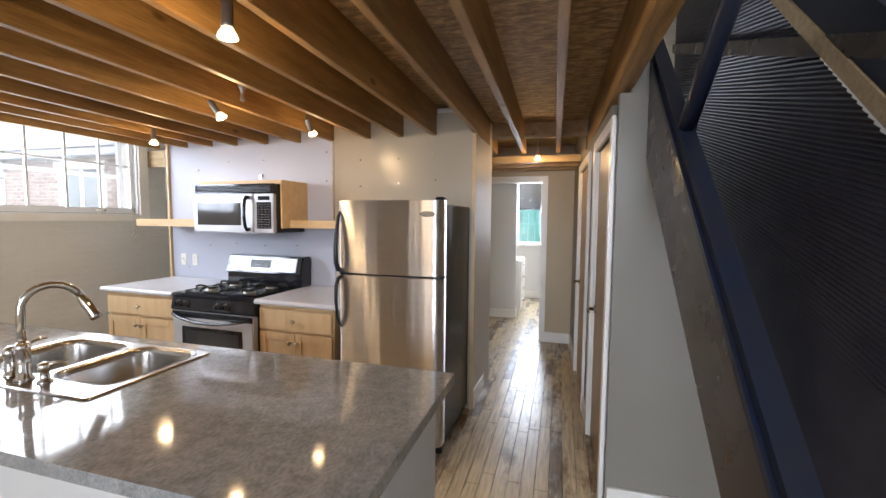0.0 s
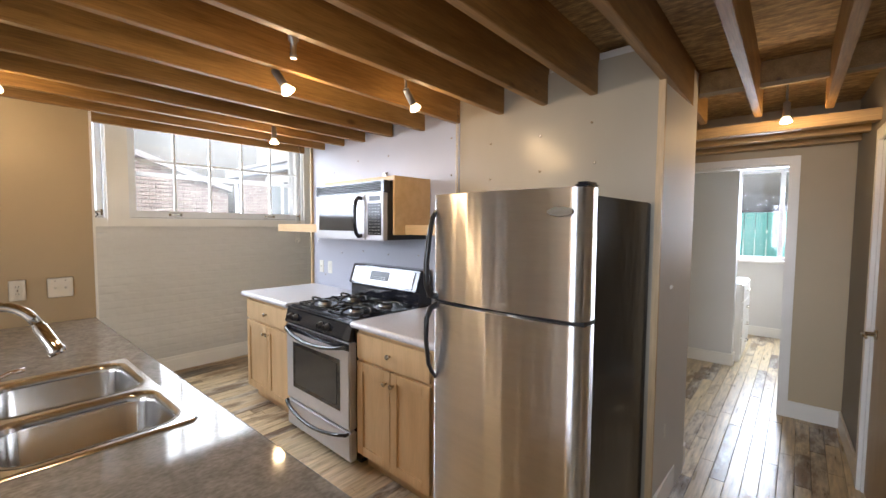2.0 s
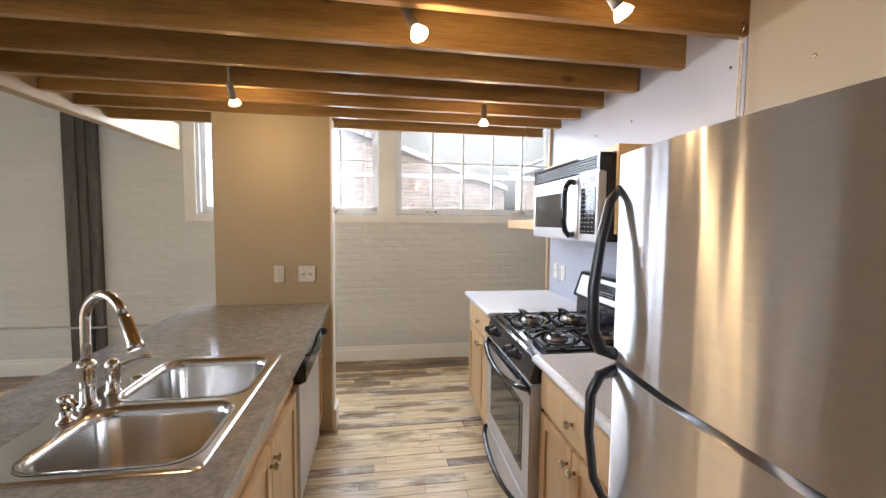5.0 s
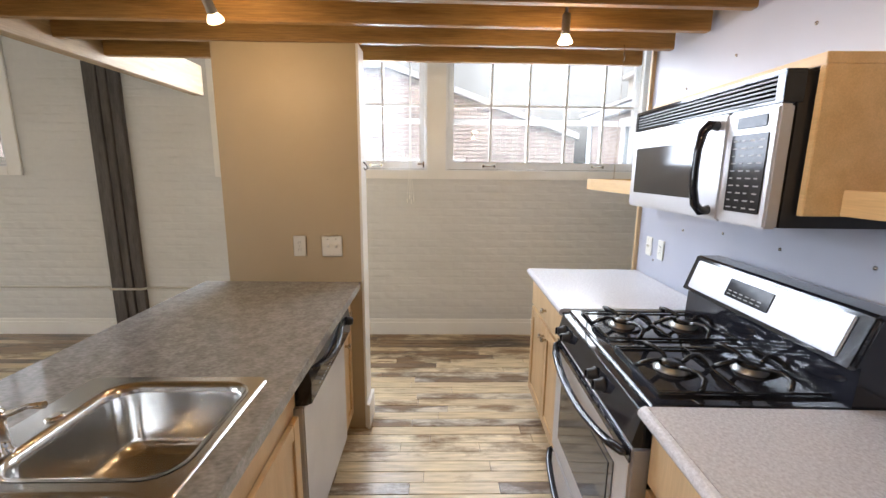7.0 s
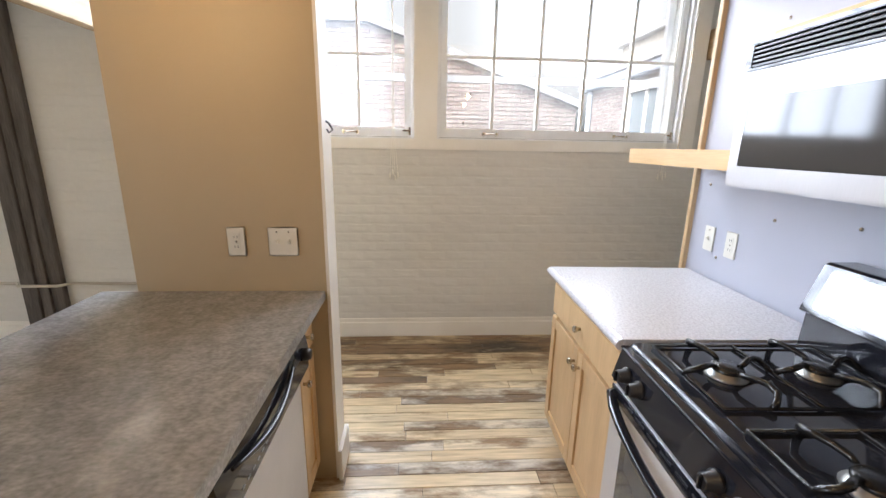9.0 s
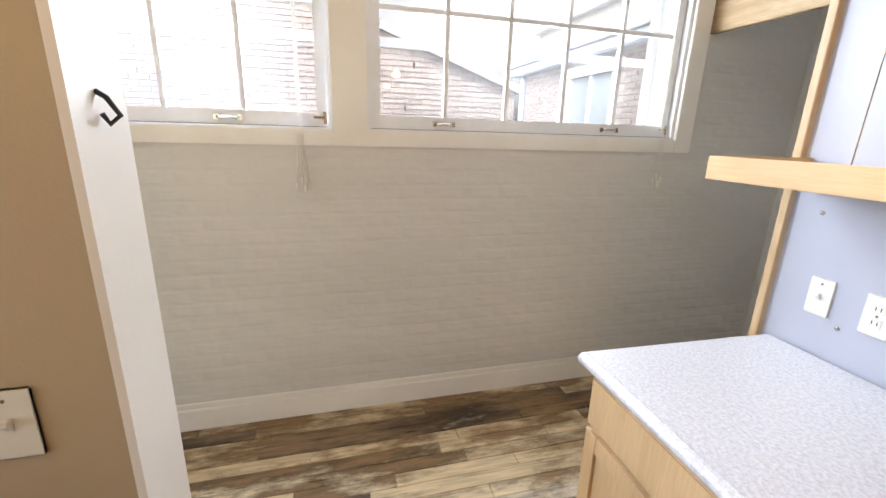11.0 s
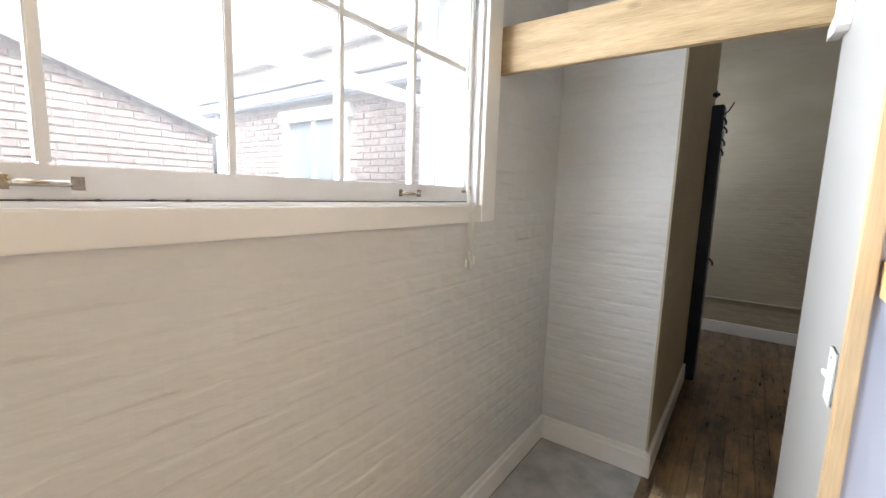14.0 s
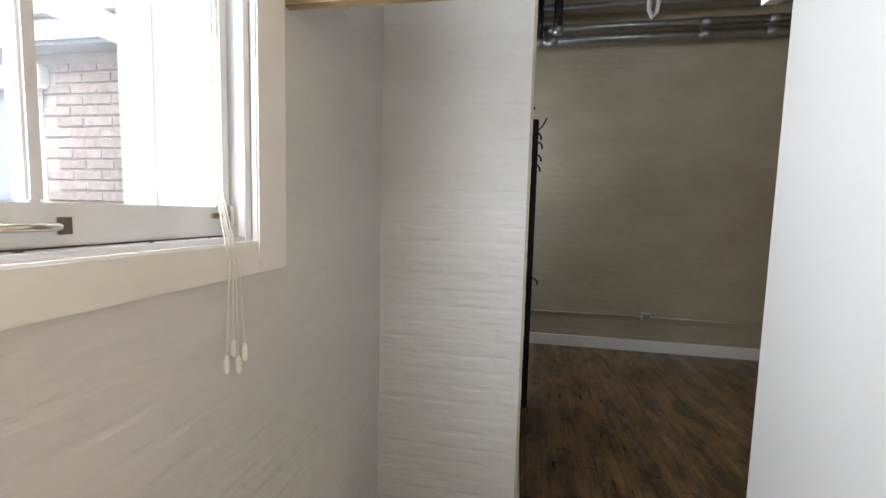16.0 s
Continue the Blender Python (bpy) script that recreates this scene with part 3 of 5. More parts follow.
setting("trim_beam", prism(bmesh.new(), [(3.93, 2.335), (3.862, 2.335), (3.862, 2.085), (3.89, 2.075), (4.06, 2.1), (4.06, 2.135), (3.93, 2.135)], "X", -3.735, -3.705), M_trim)

# ---- windows ----


def window(name, y0, y1, latches):
    w = setting(name, boxes((-4.96, y0, 1.545, XW, y0 + 0.025, 3.15), (-4.96, y1 - 0.025, 1.545, XW, y1, 3.15), (-5.2, y0 + 0.025, 1.545, XW, y1 - 0.025, 1.56), bevel=0.002), M_sash, label="white wooden window with small panes")
    wide = 0.16 if y0 < 1 < y1 else 0.115
    bs = [(XW, y1 - 0.005, 1.475, XW + 0.02, y1 + wide, 3.25), (XW, y0 - 0.005, 1.475, XW + 0.022, y1 - 0.005, 1.55)]
    if y0 < 2:
        bs.append((XW, y0 - 0.115, 1.475, XW + 0.02, y0 - 0.005, 3.25))
    part("casing", boxes(*bs, bevel=0.004), M_trim, w)
    part("storm_sash", boxes((-5.14, y0, 1.56, -5.1, y0 + 0.05, 3.15), (-5.14, y1 - 0.05, 1.56, -5.1, y1, 3.15), (-5.14, y0 + 0.05, 1.562, -5.1, y1 - 0.05, 1.6), (-5.14, y0 + 0.05, 1.98, -5.1, y1 - 0.05, 2.025), bevel=0.003), M_sash, w, "white outer storm sash")
    a, b = y0 + 0.028, y1 - 0.028
    part("sash", boxes((-4.925, a, 1.563, -4.885, b, 1.625), (-4.925, a, 1.625, -4.885, a + 0.045, 3.14), (-4.925, b - 0.045, 1.625, -4.885, b, 3.14), (-4.925, a + 0.045, 3.09, -4.885, b - 0.045, 3.14), bevel=0.003), M_sash, w)
    # dark strip that stands for the shade between sash and sill
    part("shade_strip", boxes((-4.93, a, 1.5602, -4.887, b, 1.5628)), M_post, w, "dark strip under the sash, put in for the shade there")
    rnd = random.Random(int(y1 * 100))
    for k in range(9):
        y, r = rnd.uniform(a + 0.05, b - 0.05), rnd.uniform(0.003, 0.007)
        part("crumb", turned([(r, 1.5585), (r * 0.9, 1.561 + r * 0.3), (r * 0.3, 1.561 + r * 0.6)], 6, (-4.874, y, 0)), M_post, w)
    a, b = a + 0.045, b - 0.045
    cols, rows = 5, 3
    dy, dz = (b - a) / cols, 1.465 / rows
    for i in range(1, cols):
        part("muntin", boxes((-4.92, a + i * dy - 0.011, 1.625, -4.89, a + i * dy + 0.011, 3.09), bevel=0.004), M_sash, w)
    for k in range(1, rows):
        part("muntin", boxes((-4.918, a, 1.625 + k * dz - 0.011, -4.892, b, 1.625 + k * dz + 0.011), bevel=0.004), M_sash, w)
    pane = None
    for i in range(cols):
        for k in range(rows):
            if pane is None:
                pane = part("pane", boxes((-4.907, a + 0.012, 1.63, -4.904, a + dy - 0.012, 1.625 + dz - 0.012)), M_glass, w)
                p = pane
            else:
                p = new("pane", pane.data)
                p.parent = w
            p.location = (0, i * dy, k * dz)
            p.visible_shadow = False
    for y in latches:
        t = part("sash_pull", bar([(-4.885, y - 0.045, 1.592), (-4.868, y - 0.03, 1.592), (-4.866, y, 1.592), (-4.868, y + 0.03, 1.592), (-4.885, y + 0.045, 1.592)], 0.006, 8), M_nickel, w)
        part("plate", boxes((-4.886, y - 0.06, 1.58, -4.882, y - 0.04, 1.605), (-4.886, y + 0.04, 1.58, -4.882, y + 0.06, 1.605)), M_nickel, t)
    part("latch", boxes((-4.886, y1 - 0.09, 1.6, -4.876, y1 - 0.03, 1.612), (-4.886, y1 - 0.045, 1.575, -4.872, y1 - 0.03, 1.63), bevel=0.002), M_nickel, w)
    return w


window("window_1", *WIN[0], (-3.0, -2.2))
window("window_2", *WIN[1], (0.6, 1.42))
w3 = window("window_3", *WIN[2], (2.44, 3.43))
for y, z, h in ((2.286, 1.87, 0.017), (2.241, 1.665, 0.014)):
    part("mark", turned([(0.002, -h), (0.005, -h * 0.6), (0.0062, 0), (0.005, h * 0.6), (0.002, h)], 10, (-4.913, y, z)), M_post, w3, "dark speck stuck to the glass")


def blind_cord(y, z):
    t = thing("blind_cord", at(-4.82, y, z), "white blind cord with small plastic tassels hanging at the window", "blind cord", "blind cords")
    for k, (dx, dz) in enumerate(((-0.027, -0.004), (-0.006, 0.024), (0.01, -0.016), (0.031, 0.004))):
        part("cord", bar([(-0.03, 0.002 * k, 1.3), (-0.03, dx * 0.3, 0.35), (0.0, dx * 0.5, 0.2), (0, dx, dz + 0.02)], 0.0018, 5), M_cord, t)
        part("tassel", turned([(0.002, 0.022), (0.0055, 0.014), (0.0065, -0.012), (0.003, -0.018)], 10, (0, dx, dz)), M_cord, t)


blind_cord(1.73, 1.285)
blind_cord(3.755, 1.305)

# ---- outside ----
setting("ground", boxes((-400, -400, -0.6, 400, 400, -0.5)), M_ground)


def brick_face(name, origin, ang, length, height, cut=None, material=M_redbrick):
    """Brickwork in courses as one mesh: each brick stands proud of the mortar. cut(u, z) leaves out what it names."""
    vs, fs, rnd = [], [], random.Random(5)
    lx, lz, j = 0.19, 0.052, 0.011
    for c in range(int(height / (lz + j))):
        z = c * (lz + j)
        u = -0.11 * (c % 2)
        while u < length:
            a, b = max(u, 0), min(u + lx, length)
            if b - a > 0.03 and not (cut and cut((a + b) / 2, z)):
                d = 0.006 + rnd.random() * 0.004
                n = len(vs)
                vs += [(a, 0, z), (b, 0, z), (b, 0, z + lz), (a, 0, z + lz), (a + 0.004, -d, z + 0.004), (b - 0.004, -d, z + 0.004), (b - 0.004, -d, z + lz - 0.004), (a + 0.004, -d, z + lz - 0.004)]
                fs += [(n + 4, n + 5, n + 6, n + 7), (n, n + 1, n + 5, n + 4), (n + 1, n + 2, n + 6, n + 5), (n + 2, n + 3, n + 7, n + 6), (n + 3, n, n + 4, n + 7)]
            u += lx + j
    me = bpy.data.meshes.new(name)
    me.from_pydata(vs, [], fs)
    me.materials.append(material)
    ob = new(name, me)
    ob.matrix_world = pose(*origin, 0, 0, ang)
    return tagged(ob, kind="stuff")


house = thing("brick_house", at(-8.2, 1.0, -0.5), "low red brick house with a sloping grey roof", "house")
bm = bmesh.new()
prism(bm, [(-8, 0), (3.3, 0), (3.3, 2.62), (0.2, 3.65), (-8, 3.65)], "X", -3, 0)
part("wall", bm, M_mortar, house)
bm = bmesh.new()
prism(bm, [(3.34, 2.58), (3.34, 2.68), (0.15, 3.78), (-8.2, 3.78), (-8.2, 3.66), (0.2, 3.66)], "X", -3.2, 0.1)
part("roof", bm, M_slate, house)
b = brick_face("brickwork", (-8.195, -7, -0.5), 90, 11.3, 3.62, lambda u, z: u > 8.2 and z > 3.62 - (u - 8.2) * 0.332 - 0.05 or (8.1 < u < 9.4 and 1.75 < z < 2.2))
b.parent = house
b.matrix_parent_inverse = house.matrix_world.inverted()
part("vent", boxes((0.0, 0.1, 1.75, 0.05, 1.4, 2.2), (0.0, 0.05, 2.2, 0.16, 1.45, 2.24), bevel=0.01), M_sash, house, "white painted vent hood")

wing = thing("brick_wing", at(-8.2, 5.1, -0.5), "red brick wing with a white window and a blue-grey gutter", "house")
part("wall", boxes((-1.5, 0, 0, 2.98, 3.0, 3.05)), M_mortar, wing)
b = brick_face("brickwork", (-9.7, 5.095, -0.5), 0, 4.48, 3.0, lambda u, z: 1.5 < u < 2.65 and 1.6 < z < 2.92)
b.parent = wing
b.matrix_parent_inverse = wing.matrix_world.inverted()
part("gutter", boxes((-1.7, -0.16, 3.0, 3.1, 0.0, 3.14), bevel=0.02), M_gutter, wing)
part("roof", boxes((-1.7, -0.18, 3.14, 3.1, 3.0, 3.2), bevel=0.01), M_slate, wing)
part("downpipe", bar([(-1.35, -0.06, 0), (-1.35, -0.06, 3.0)], 0.045), M_gutter, wing)
wf = part("window", boxes((0.04, -0.05, 1.62, 0.14, 0.0, 2.84), (1.0, -0.05, 1.62, 1.1, 0.0, 2.84), (-0.02, -0.07, 2.8, 1.16, 0.0, 2.93), (0.14, -0.04, 1.62, 1.0, 0.0, 1.68), (0.54, -0.045, 1.68, 0.6, 0.0, 2.8), bevel=0.006), M_sash, wing, "white painted window")
part("pane", boxes((0.14, -0.02, 1.68, 0.54, -0.012, 2.8)), M_darkglass_out, wf)
part("pane", boxes((0.6, -0.02, 1.68, 1.0, -0.012, 2.8)), M_darkglass_out, wf)
part("downpipe", bar([(2.25, -0.07, 0), (2.25, -0.07, 3.0)], 0.05), M_sash, wing)
tall = thing("tall_building", at(-14, 9.5, -0.5), "pale brick building standing behind the wing", "house")
part("wall", boxes((-4, 0, 0, 5, 6, 5.6)), M_mortar, tall)
part("roof", boxes((-4.2, -0.2, 5.6, 5.2, 6.2, 5.8), bevel=0.03), M_slate, tall)

# ---- behind the far room's window ----
M_teal = mat("teal_boards", (0.1, 0.42, 0.36), 0.6, second=(0.13, 0.48, 0.42), scale=3)
fence = thing("board_fence", at(-1.6, 10.0, -0.3), "teal board fence seen through the far window", "fence")
for k in range(18):
    part("board", boxes((0.16 * k, 0, 0, 0.16 * k + 0.15, 0.025, 2.06), bevel=0.004), M_teal, fence)
part("rail", boxes((0, 0.025, 0.4, 2.87, 0.07, 0.5), (0, 0.025, 1.6, 2.87, 0.07, 1.7)), M_teal, fence)

# ---- kitchen: cabinets ----


def shaker(x0, z0, x1, z1, y, t=0.02, rail=0.055):
    """A framed door or drawer front with a sunk panel; its face at y, towards -y."""
    return boxes((x0, y, z0, x0 + rail, y + t, z1), (x1 - rail, y, z0, x1, y + t, z1), (x0 + rail, y, z0, x1 - rail, y + t, z0 + rail), (x0 + rail, y, z1 - rail, x1 - rail, y + t, z1), (x0 + rail - 0.002, y + 0.008, z0 + rail - 0.002, x1 - rail + 0.002, y + t - 0.002, z1 - rail + 0.002), bevel=0.002)


def knob(parent, x, y, z):
    part("knob", turned([(0.007, 0.002), (0.006, -0.012), (0.014, -0.018), (0.0155, -0.026), (0.011, -0.031)], 14, (x, y, z), "Y"), M_nickel, parent, "round nickel knob")


def base_cabinet(m, w, d, h, label, drawer=True, doors=2, group=""):
    c = thing("base_cabinet", m, label, "cabinet", group)
    part("body", boxes((0, -d + 0.022, 0.1, w, -0.012, h), bevel=0.002), M_maple, c)
    part("toe_kick", boxes((0.01, -d + 0.085, 0.0, w - 0.01, -d + 0.1, 0.1)), M_maple, c)
    top = h - 0.03
    y = -d
    zd = h - 0.2 if drawer else top
    if drawer:
        dr = part("drawer", boxes((0.012, y, h - 0.185, w - 0.012, y + 0.02, top), bevel=0.004), M_maple, c)
        knob(dr, w / 2, y, h - 0.11)
    g = (w - 0.024) / doors
    for k in range(doors):
        x0 = 0.012 + k * g + (0.0015 if k else 0)
        x1 = 0.012 + (k + 1) * g - (0.0015 if k < doors - 1 else 0)
        dd = part("door", shaker(x0, 0.115, x1, zd - 0.003, y), M_maple, c)
        kx = x1 - 0.028 if (k == 0 and doors == 2) else x0 + 0.028
        knob(dd, kx, y, zd - 0.07)
    return c


RUN_D = 0.685
base_cabinet(K @ at(-0.135, 0), 0.783, RUN_D, 0.89, "maple base cabinet with a drawer over two framed doors", group="base cabinets by the cooker")
base_cabinet(K @ at(1.463, 0), 0.64, RUN_D, 0.89, "maple base cabinet with a drawer over two framed doors", group="base cabinets by the cooker")


def worktop(m, x1, label):
    """A laminate slab with a rolled front edge."""
    w = thing("worktop", m, label, "worktop")
    part("slab", boxes((0, -0.7, 0.89, x1, -0.013, 0.928), bevel=0.002), M_lamlight, w)
    edge = [(-0.7005, 0.8895)] + [(-0.7005 - 0.022 * math.sin(a), 0.909 - 0.0195 * math.cos(a)) for a in (0.5, 0.9, 1.3, 1.57, 1.9, 2.3, 2.7)] + [(-0.7005, 0.9285)]
    part("rolled_edge", prism(bmesh.new(), edge, "X", 0, x1), M_lamlight, w, "rolled front edge")


worktop(K @ at(-0.155, 0), 0.804, "pale speckled laminate worktop with a rounded front edge")
worktop(K @ at(1.461, 0), 0.74, "pale speckled laminate worktop beside the fridge")


# ---- cooker ----


def cooker(m):
    c = thing("gas_cooker", m, "stainless and black gas cooker with four burners", "cooker")
    w = 0.80
    part("body", boxes((0.004, -0.66, 0.04, w - 0.004, -0.05, 0.9), bevel=0.003), M_black, c)
    part("plinth", boxes((0.03, -0.62, 0, w - 0.03, -0.1, 0.04)), M_blackmatte, c)
    bm = box(bmesh.new(), 0, -0.685, 0.895, w, -0.13, 0.925, bevel=0.009, seg=3)
    box(bm, 0.05, -0.64, 0.9255, w - 0.05, -0.17, 0.9275, bevel=0.001)
    part("cooktop", bm, M_black, c, "glossy black enamel cooktop")
    part("trim_strip", boxes((0.0, -0.712, 0.905, w, -0.684, 0.913), bevel=0.003), M_black, c)
    bm = prism(bmesh.new(), [(-0.684, 0.903), (-0.705, 0.898), (-0.728, 0.808), (-0.72, 0.797), (-0.66, 0.797), (-0.66, 0.903)], "X", 0.0, w)
    part("control_panel", bm, M_black, c)
    for x in (0.075, 0.15, 0.475, 0.55):
        k = part("burner_knob", turned([(0.026, 0.0), (0.026, -0.006), (0.021, -0.01), (0.018, -0.03), (0.015, -0.033)], 18, (x, -0.716, 0.85), "Y"), M_blackmatte, c)
        part("grip", boxes((x - 0.004, -0.757, 0.834, x + 0.004, -0.745, 0.866), bevel=0.002), M_black, k)
    door = part("oven_door", box(bmesh.new(), 0.006, -0.722, 0.245, w - 0.006, -0.665, 0.79, bevel=0.008), M_steel_pale, c, "stainless oven door")
    part("top_band", boxes((0.008, -0.7255, 0.742, w - 0.008, -0.72, 0.788), bevel=0.002), M_black, door)
    for k in range(9):
        part("vent_slot", boxes((0.10 + 0.066 * k, -0.7275, 0.77, 0.148 + 0.066 * k, -0.7253, 0.776)), M_blackmatte, door)
    part("window_surround", boxes((0.105, -0.7245, 0.345, w - 0.105, -0.7215, 0.672), bevel=0.001), M_black, door)
    part("oven_window", boxes((0.14, -0.7265, 0.375, w - 0.14, -0.7243, 0.645)), M_darkglass, door, "dark reflecting oven glass")

    def bow(z, sag, r, x0=0.03):
        n = 13
        pts = [(x0, -0.72, z + 0.004)]
        for i in range(n):
            s = i / (n - 1)
            q = math.sin(math.pi * s)
            pts.append((x0 + (w - 2 * x0) * s, -0.735 - 0.035 * q ** 0.5, z - sag * q))
        return tube(bmesh.new(), pts + [(w - x0, -0.72, z + 0.004)], r, 10, 1.3)

    part("oven_handle", bow(0.765, 0.045, 0.0125), M_black, c, "bowed black handle")
    dr = part("drawer", box(bmesh.new(), 0.006, -0.718, 0.045, w - 0.006, -0.665, 0.232, bevel=0.008), M_steel_pale, c, "stainless storage drawer")
    part("drawer_handle", bow(0.222, 0.05, 0.011, 0.025), M_black, dr)
    bg = part("backguard", prism(bmesh.new(), [(-0.15, 0.92), (-0.145, 1.045), (-0.02, 1.045), (-0.02, 0.92)], "X", 0, w), M_black, c)
    cap = prism(bmesh.new(), [(-0.176, 1.04), (-0.168, 1.034), (-0.02, 1.034), (-0.02, 1.18), (-0.03, 1.188), (-0.115, 1.188), (-0.128, 1.182)], "X", -0.006, w + 0.006)
    bmesh.ops.bevel(cap, geom=[e for e in cap.edges if abs(e.verts[0].co.x - e.verts[1].co.x) < 0.01], offset=0.012, segments=3, affect="EDGES")
    part("cap", cap, M_black, bg)
    lean = Matrix.Translation((0, -0.176, 1.04)) @ Matrix.Rotation(radians(-18), 4, "X")       # the fascia leans back
    fa = part("fascia", box(bmesh.new(), 0.04, -0.006, 0.014, w - 0.045, 0.004, 0.138, bevel=0.004, seg=3), M_steel_light, bg, "stainless control fascia")
    dp = part("display", box(bmesh.new(), 0.27, -0.0095, 0.045, 0.49, -0.005, 0.115, bevel=0.002), M_display, bg, "dark clock display")
    mk = part("marks", boxes(*[(0.285 + 0.03 * i, -0.0105, 0.055 + 0.013 * j, 0.303 + 0.03 * i, -0.0094, 0.059 + 0.013 * j) for i in range(6) for j in range(2)]), M_button, dp)
    fa.matrix_local = lean
    dp.matrix_local = lean
    for x in (0.2, 0.585):
        for y in (-0.52, -0.27):
            b = part("burner", turned([(0.05, 0.9275), (0.052, 0.931), (0.044, 0.935), (0.041, 0.944), (0.02, 0.946)], 22, (x, y, 0)), M_conduit, c, "steel gas burner")
            part("burner_cap", turned([(0.038, 0.944), (0.04, 0.95), (0.036, 0.956), (0.006, 0.957)], 20, (x, y, 0)), M_iron, b)
        bm = bmesh.new()
        z = 0.962
        a0, a1, b0, b1 = x - 0.155, x + 0.155, -0.635, -0.155
        tube(bm, [(a0, b0, 0.934), (a1, b0, 0.934), (a1, b1, 0.934), (a0, b1, 0.934), (a0, b0, 0.934)], 0.005, 8)
        tube(bm, [(a0, -0.395, 0.934), (a1, -0.395, 0.934)], 0.005, 8)
        for y in (-0.52, -0.27):
            for k, (dx, dy) in enumerate(((1, 0), (-1, 0), (0, 1), (0, -1))):
                lx_, ly_ = 0.155, 0.118
                sx, sy = -dy * 0.018, dx * 0.018                # each finger swings aside as it rises
                arm = [(1.0, 0.934, 0), (0.97, 0.947, 0.6), (0.86, 0.96, 1.4), (0.68, 0.966, 1.3), (0.5, 0.964, 0.6), (0.36, 0.958, 0), (0.26, 0.953, 0)]
                tube(bm, [(x + dx * lx_ * q + sx * h, y + dy * ly_ * q + sy * h, zz) for q, zz, h in arm], [0.0075, 0.008, 0.0085, 0.0085, 0.008, 0.0075, 0.006], 8)
        part("grate", bm, M_iron, c, "black curved pan support")


cooker(K @ at(0.655, 0))


# ---- microwave and its shelves ----


def microwave(m):
    c = thing("microwave_oven", m, "stainless over-range microwave with a black grille and loop handle", "microwave")
    w = 0.83
    part("body", boxes((0.004, -0.375, 1.405, w - 0.004, -0.015, 1.80), bevel=0.004), M_blackmatte, c)
    g = part("grille", boxes((0, -0.412, 1.722, w, -0.36, 1.73), (0, -0.412, 1.79, w, -0.36, 1.802), (0, -0.412, 1.73, 0.025, -0.36, 1.79), (w - 0.03, -0.412, 1.73, w, -0.36, 1.79), (0.02, -0.378, 1.728, w - 0.02, -0.37, 1.792), bevel=0.002), M_black, c, "black air grille")
    for k in range(5):
        part("slat", prism(bmesh.new(), [(-0.41, 1.733 + 0.0115 * k), (-0.41, 1.738 + 0.0115 * k), (-0.38, 1.744 + 0.0115 * k), (-0.38, 1.74 + 0.0115 * k)], "X", 0.025, w - 0.03), M_blackmatte, g)
    door = part("door", box(bmesh.new(), 0, -0.415, 1.402, 0.632, -0.376, 1.72, bevel=0.006), M_steel_light, c, "stainless door")
    part("door_window", box(bmesh.new(), 0.045, -0.4185, 1.462, 0.505, -0.414, 1.648, bevel=0.002), M_darkglass, door, "dark glass")
    part("handle", tube(bmesh.new(), [(0.588, -0.414, 1.688), (0.588, -0.44, 1.692), (0.588, -0.458, 1.67), (0.588, -0.468, 1.62), (0.588, -0.47, 1.56), (0.588, -0.468, 1.5), (0.588, -0.458, 1.45), (0.588, -0.44, 1.428), (0.588, -0.414, 1.432)], [0.016, 0.015, 0.014, 0.0125, 0.012, 0.0125, 0.014, 0.015, 0.016], 12), M_black, door, "glossy black loop handle")
    cp = part("control_panel", box(bmesh.new(), 0.636, -0.415, 1.402, w, -0.376, 1.72, bevel=0.006), M_steel_light, c)
    part("display", box(bmesh.new(), 0.68, -0.418, 1.668, 0.795, -0.414, 1.7, bevel=0.002), M_display, cp)
    kp = part("keypad", box(bmesh.new(), 0.666, -0.418, 1.438, 0.808, -0.414, 1.652, bevel=0.002), M_display, cp, "dark keypad")
    part("keys", boxes(*[(0.677 + 0.033 * i, -0.4188, 1.449 + 0.0205 * j, 0.677 + 0.033 * i + (0.02, 0.013, 0.017)[(i + j) % 3], -0.4178, 1.4525 + 0.0205 * j) for i in range(4) for j in range(10)]), M_button, kp, "small grey keys")
    part("underside", boxes((0.1, -0.34, 1.398, 0.35, -0.1, 1.406), (0.45, -0.34, 1.398, 0.7, -0.1, 1.406)), M_conduit, c)


microwave(K @ at(0.567, 0))
box_ = thing("microwave_cabinet", K @ at(0.56, 0), "orange birch cabinet framing the microwave", "cabinet")
part("top_board", boxes((0.0, -0.34, 1.806, 0.86, -0.002, 1.835), bevel=0.002), M_birch, box_)
part("side_board", boxes((0.842, -0.34, 1.44, 0.862, -0.002, 1.806), bevel=0.002), M_birch, box_)


def tray_shelf(m, x1, d, label):
    s = thing("wall_shelf", m, label, "shelf", "box shelves beside the microwave")
    part("front_rail", boxes((0, -d, 1.442, x1, -d + 0.018, 1.507), bevel=0.002), M_birch, s)
    part("end_rail", boxes((0, -d + 0.018, 1.442, 0.018, -0.002, 1.507), bevel=0.002), M_birch, s)
    part("board", boxes((0.018, -d + 0.018, 1.442, x1, -0.002, 1.457)), M_birch, s)


tray_shelf(K @ at(-0.183, 0), 0.745, 0.365, "pale birch box shelf fixed to the wall board")
tray_shelf(K @ at(1.425, 0), 0.79, 0.25, "pale birch box shelf running behind the fridge")


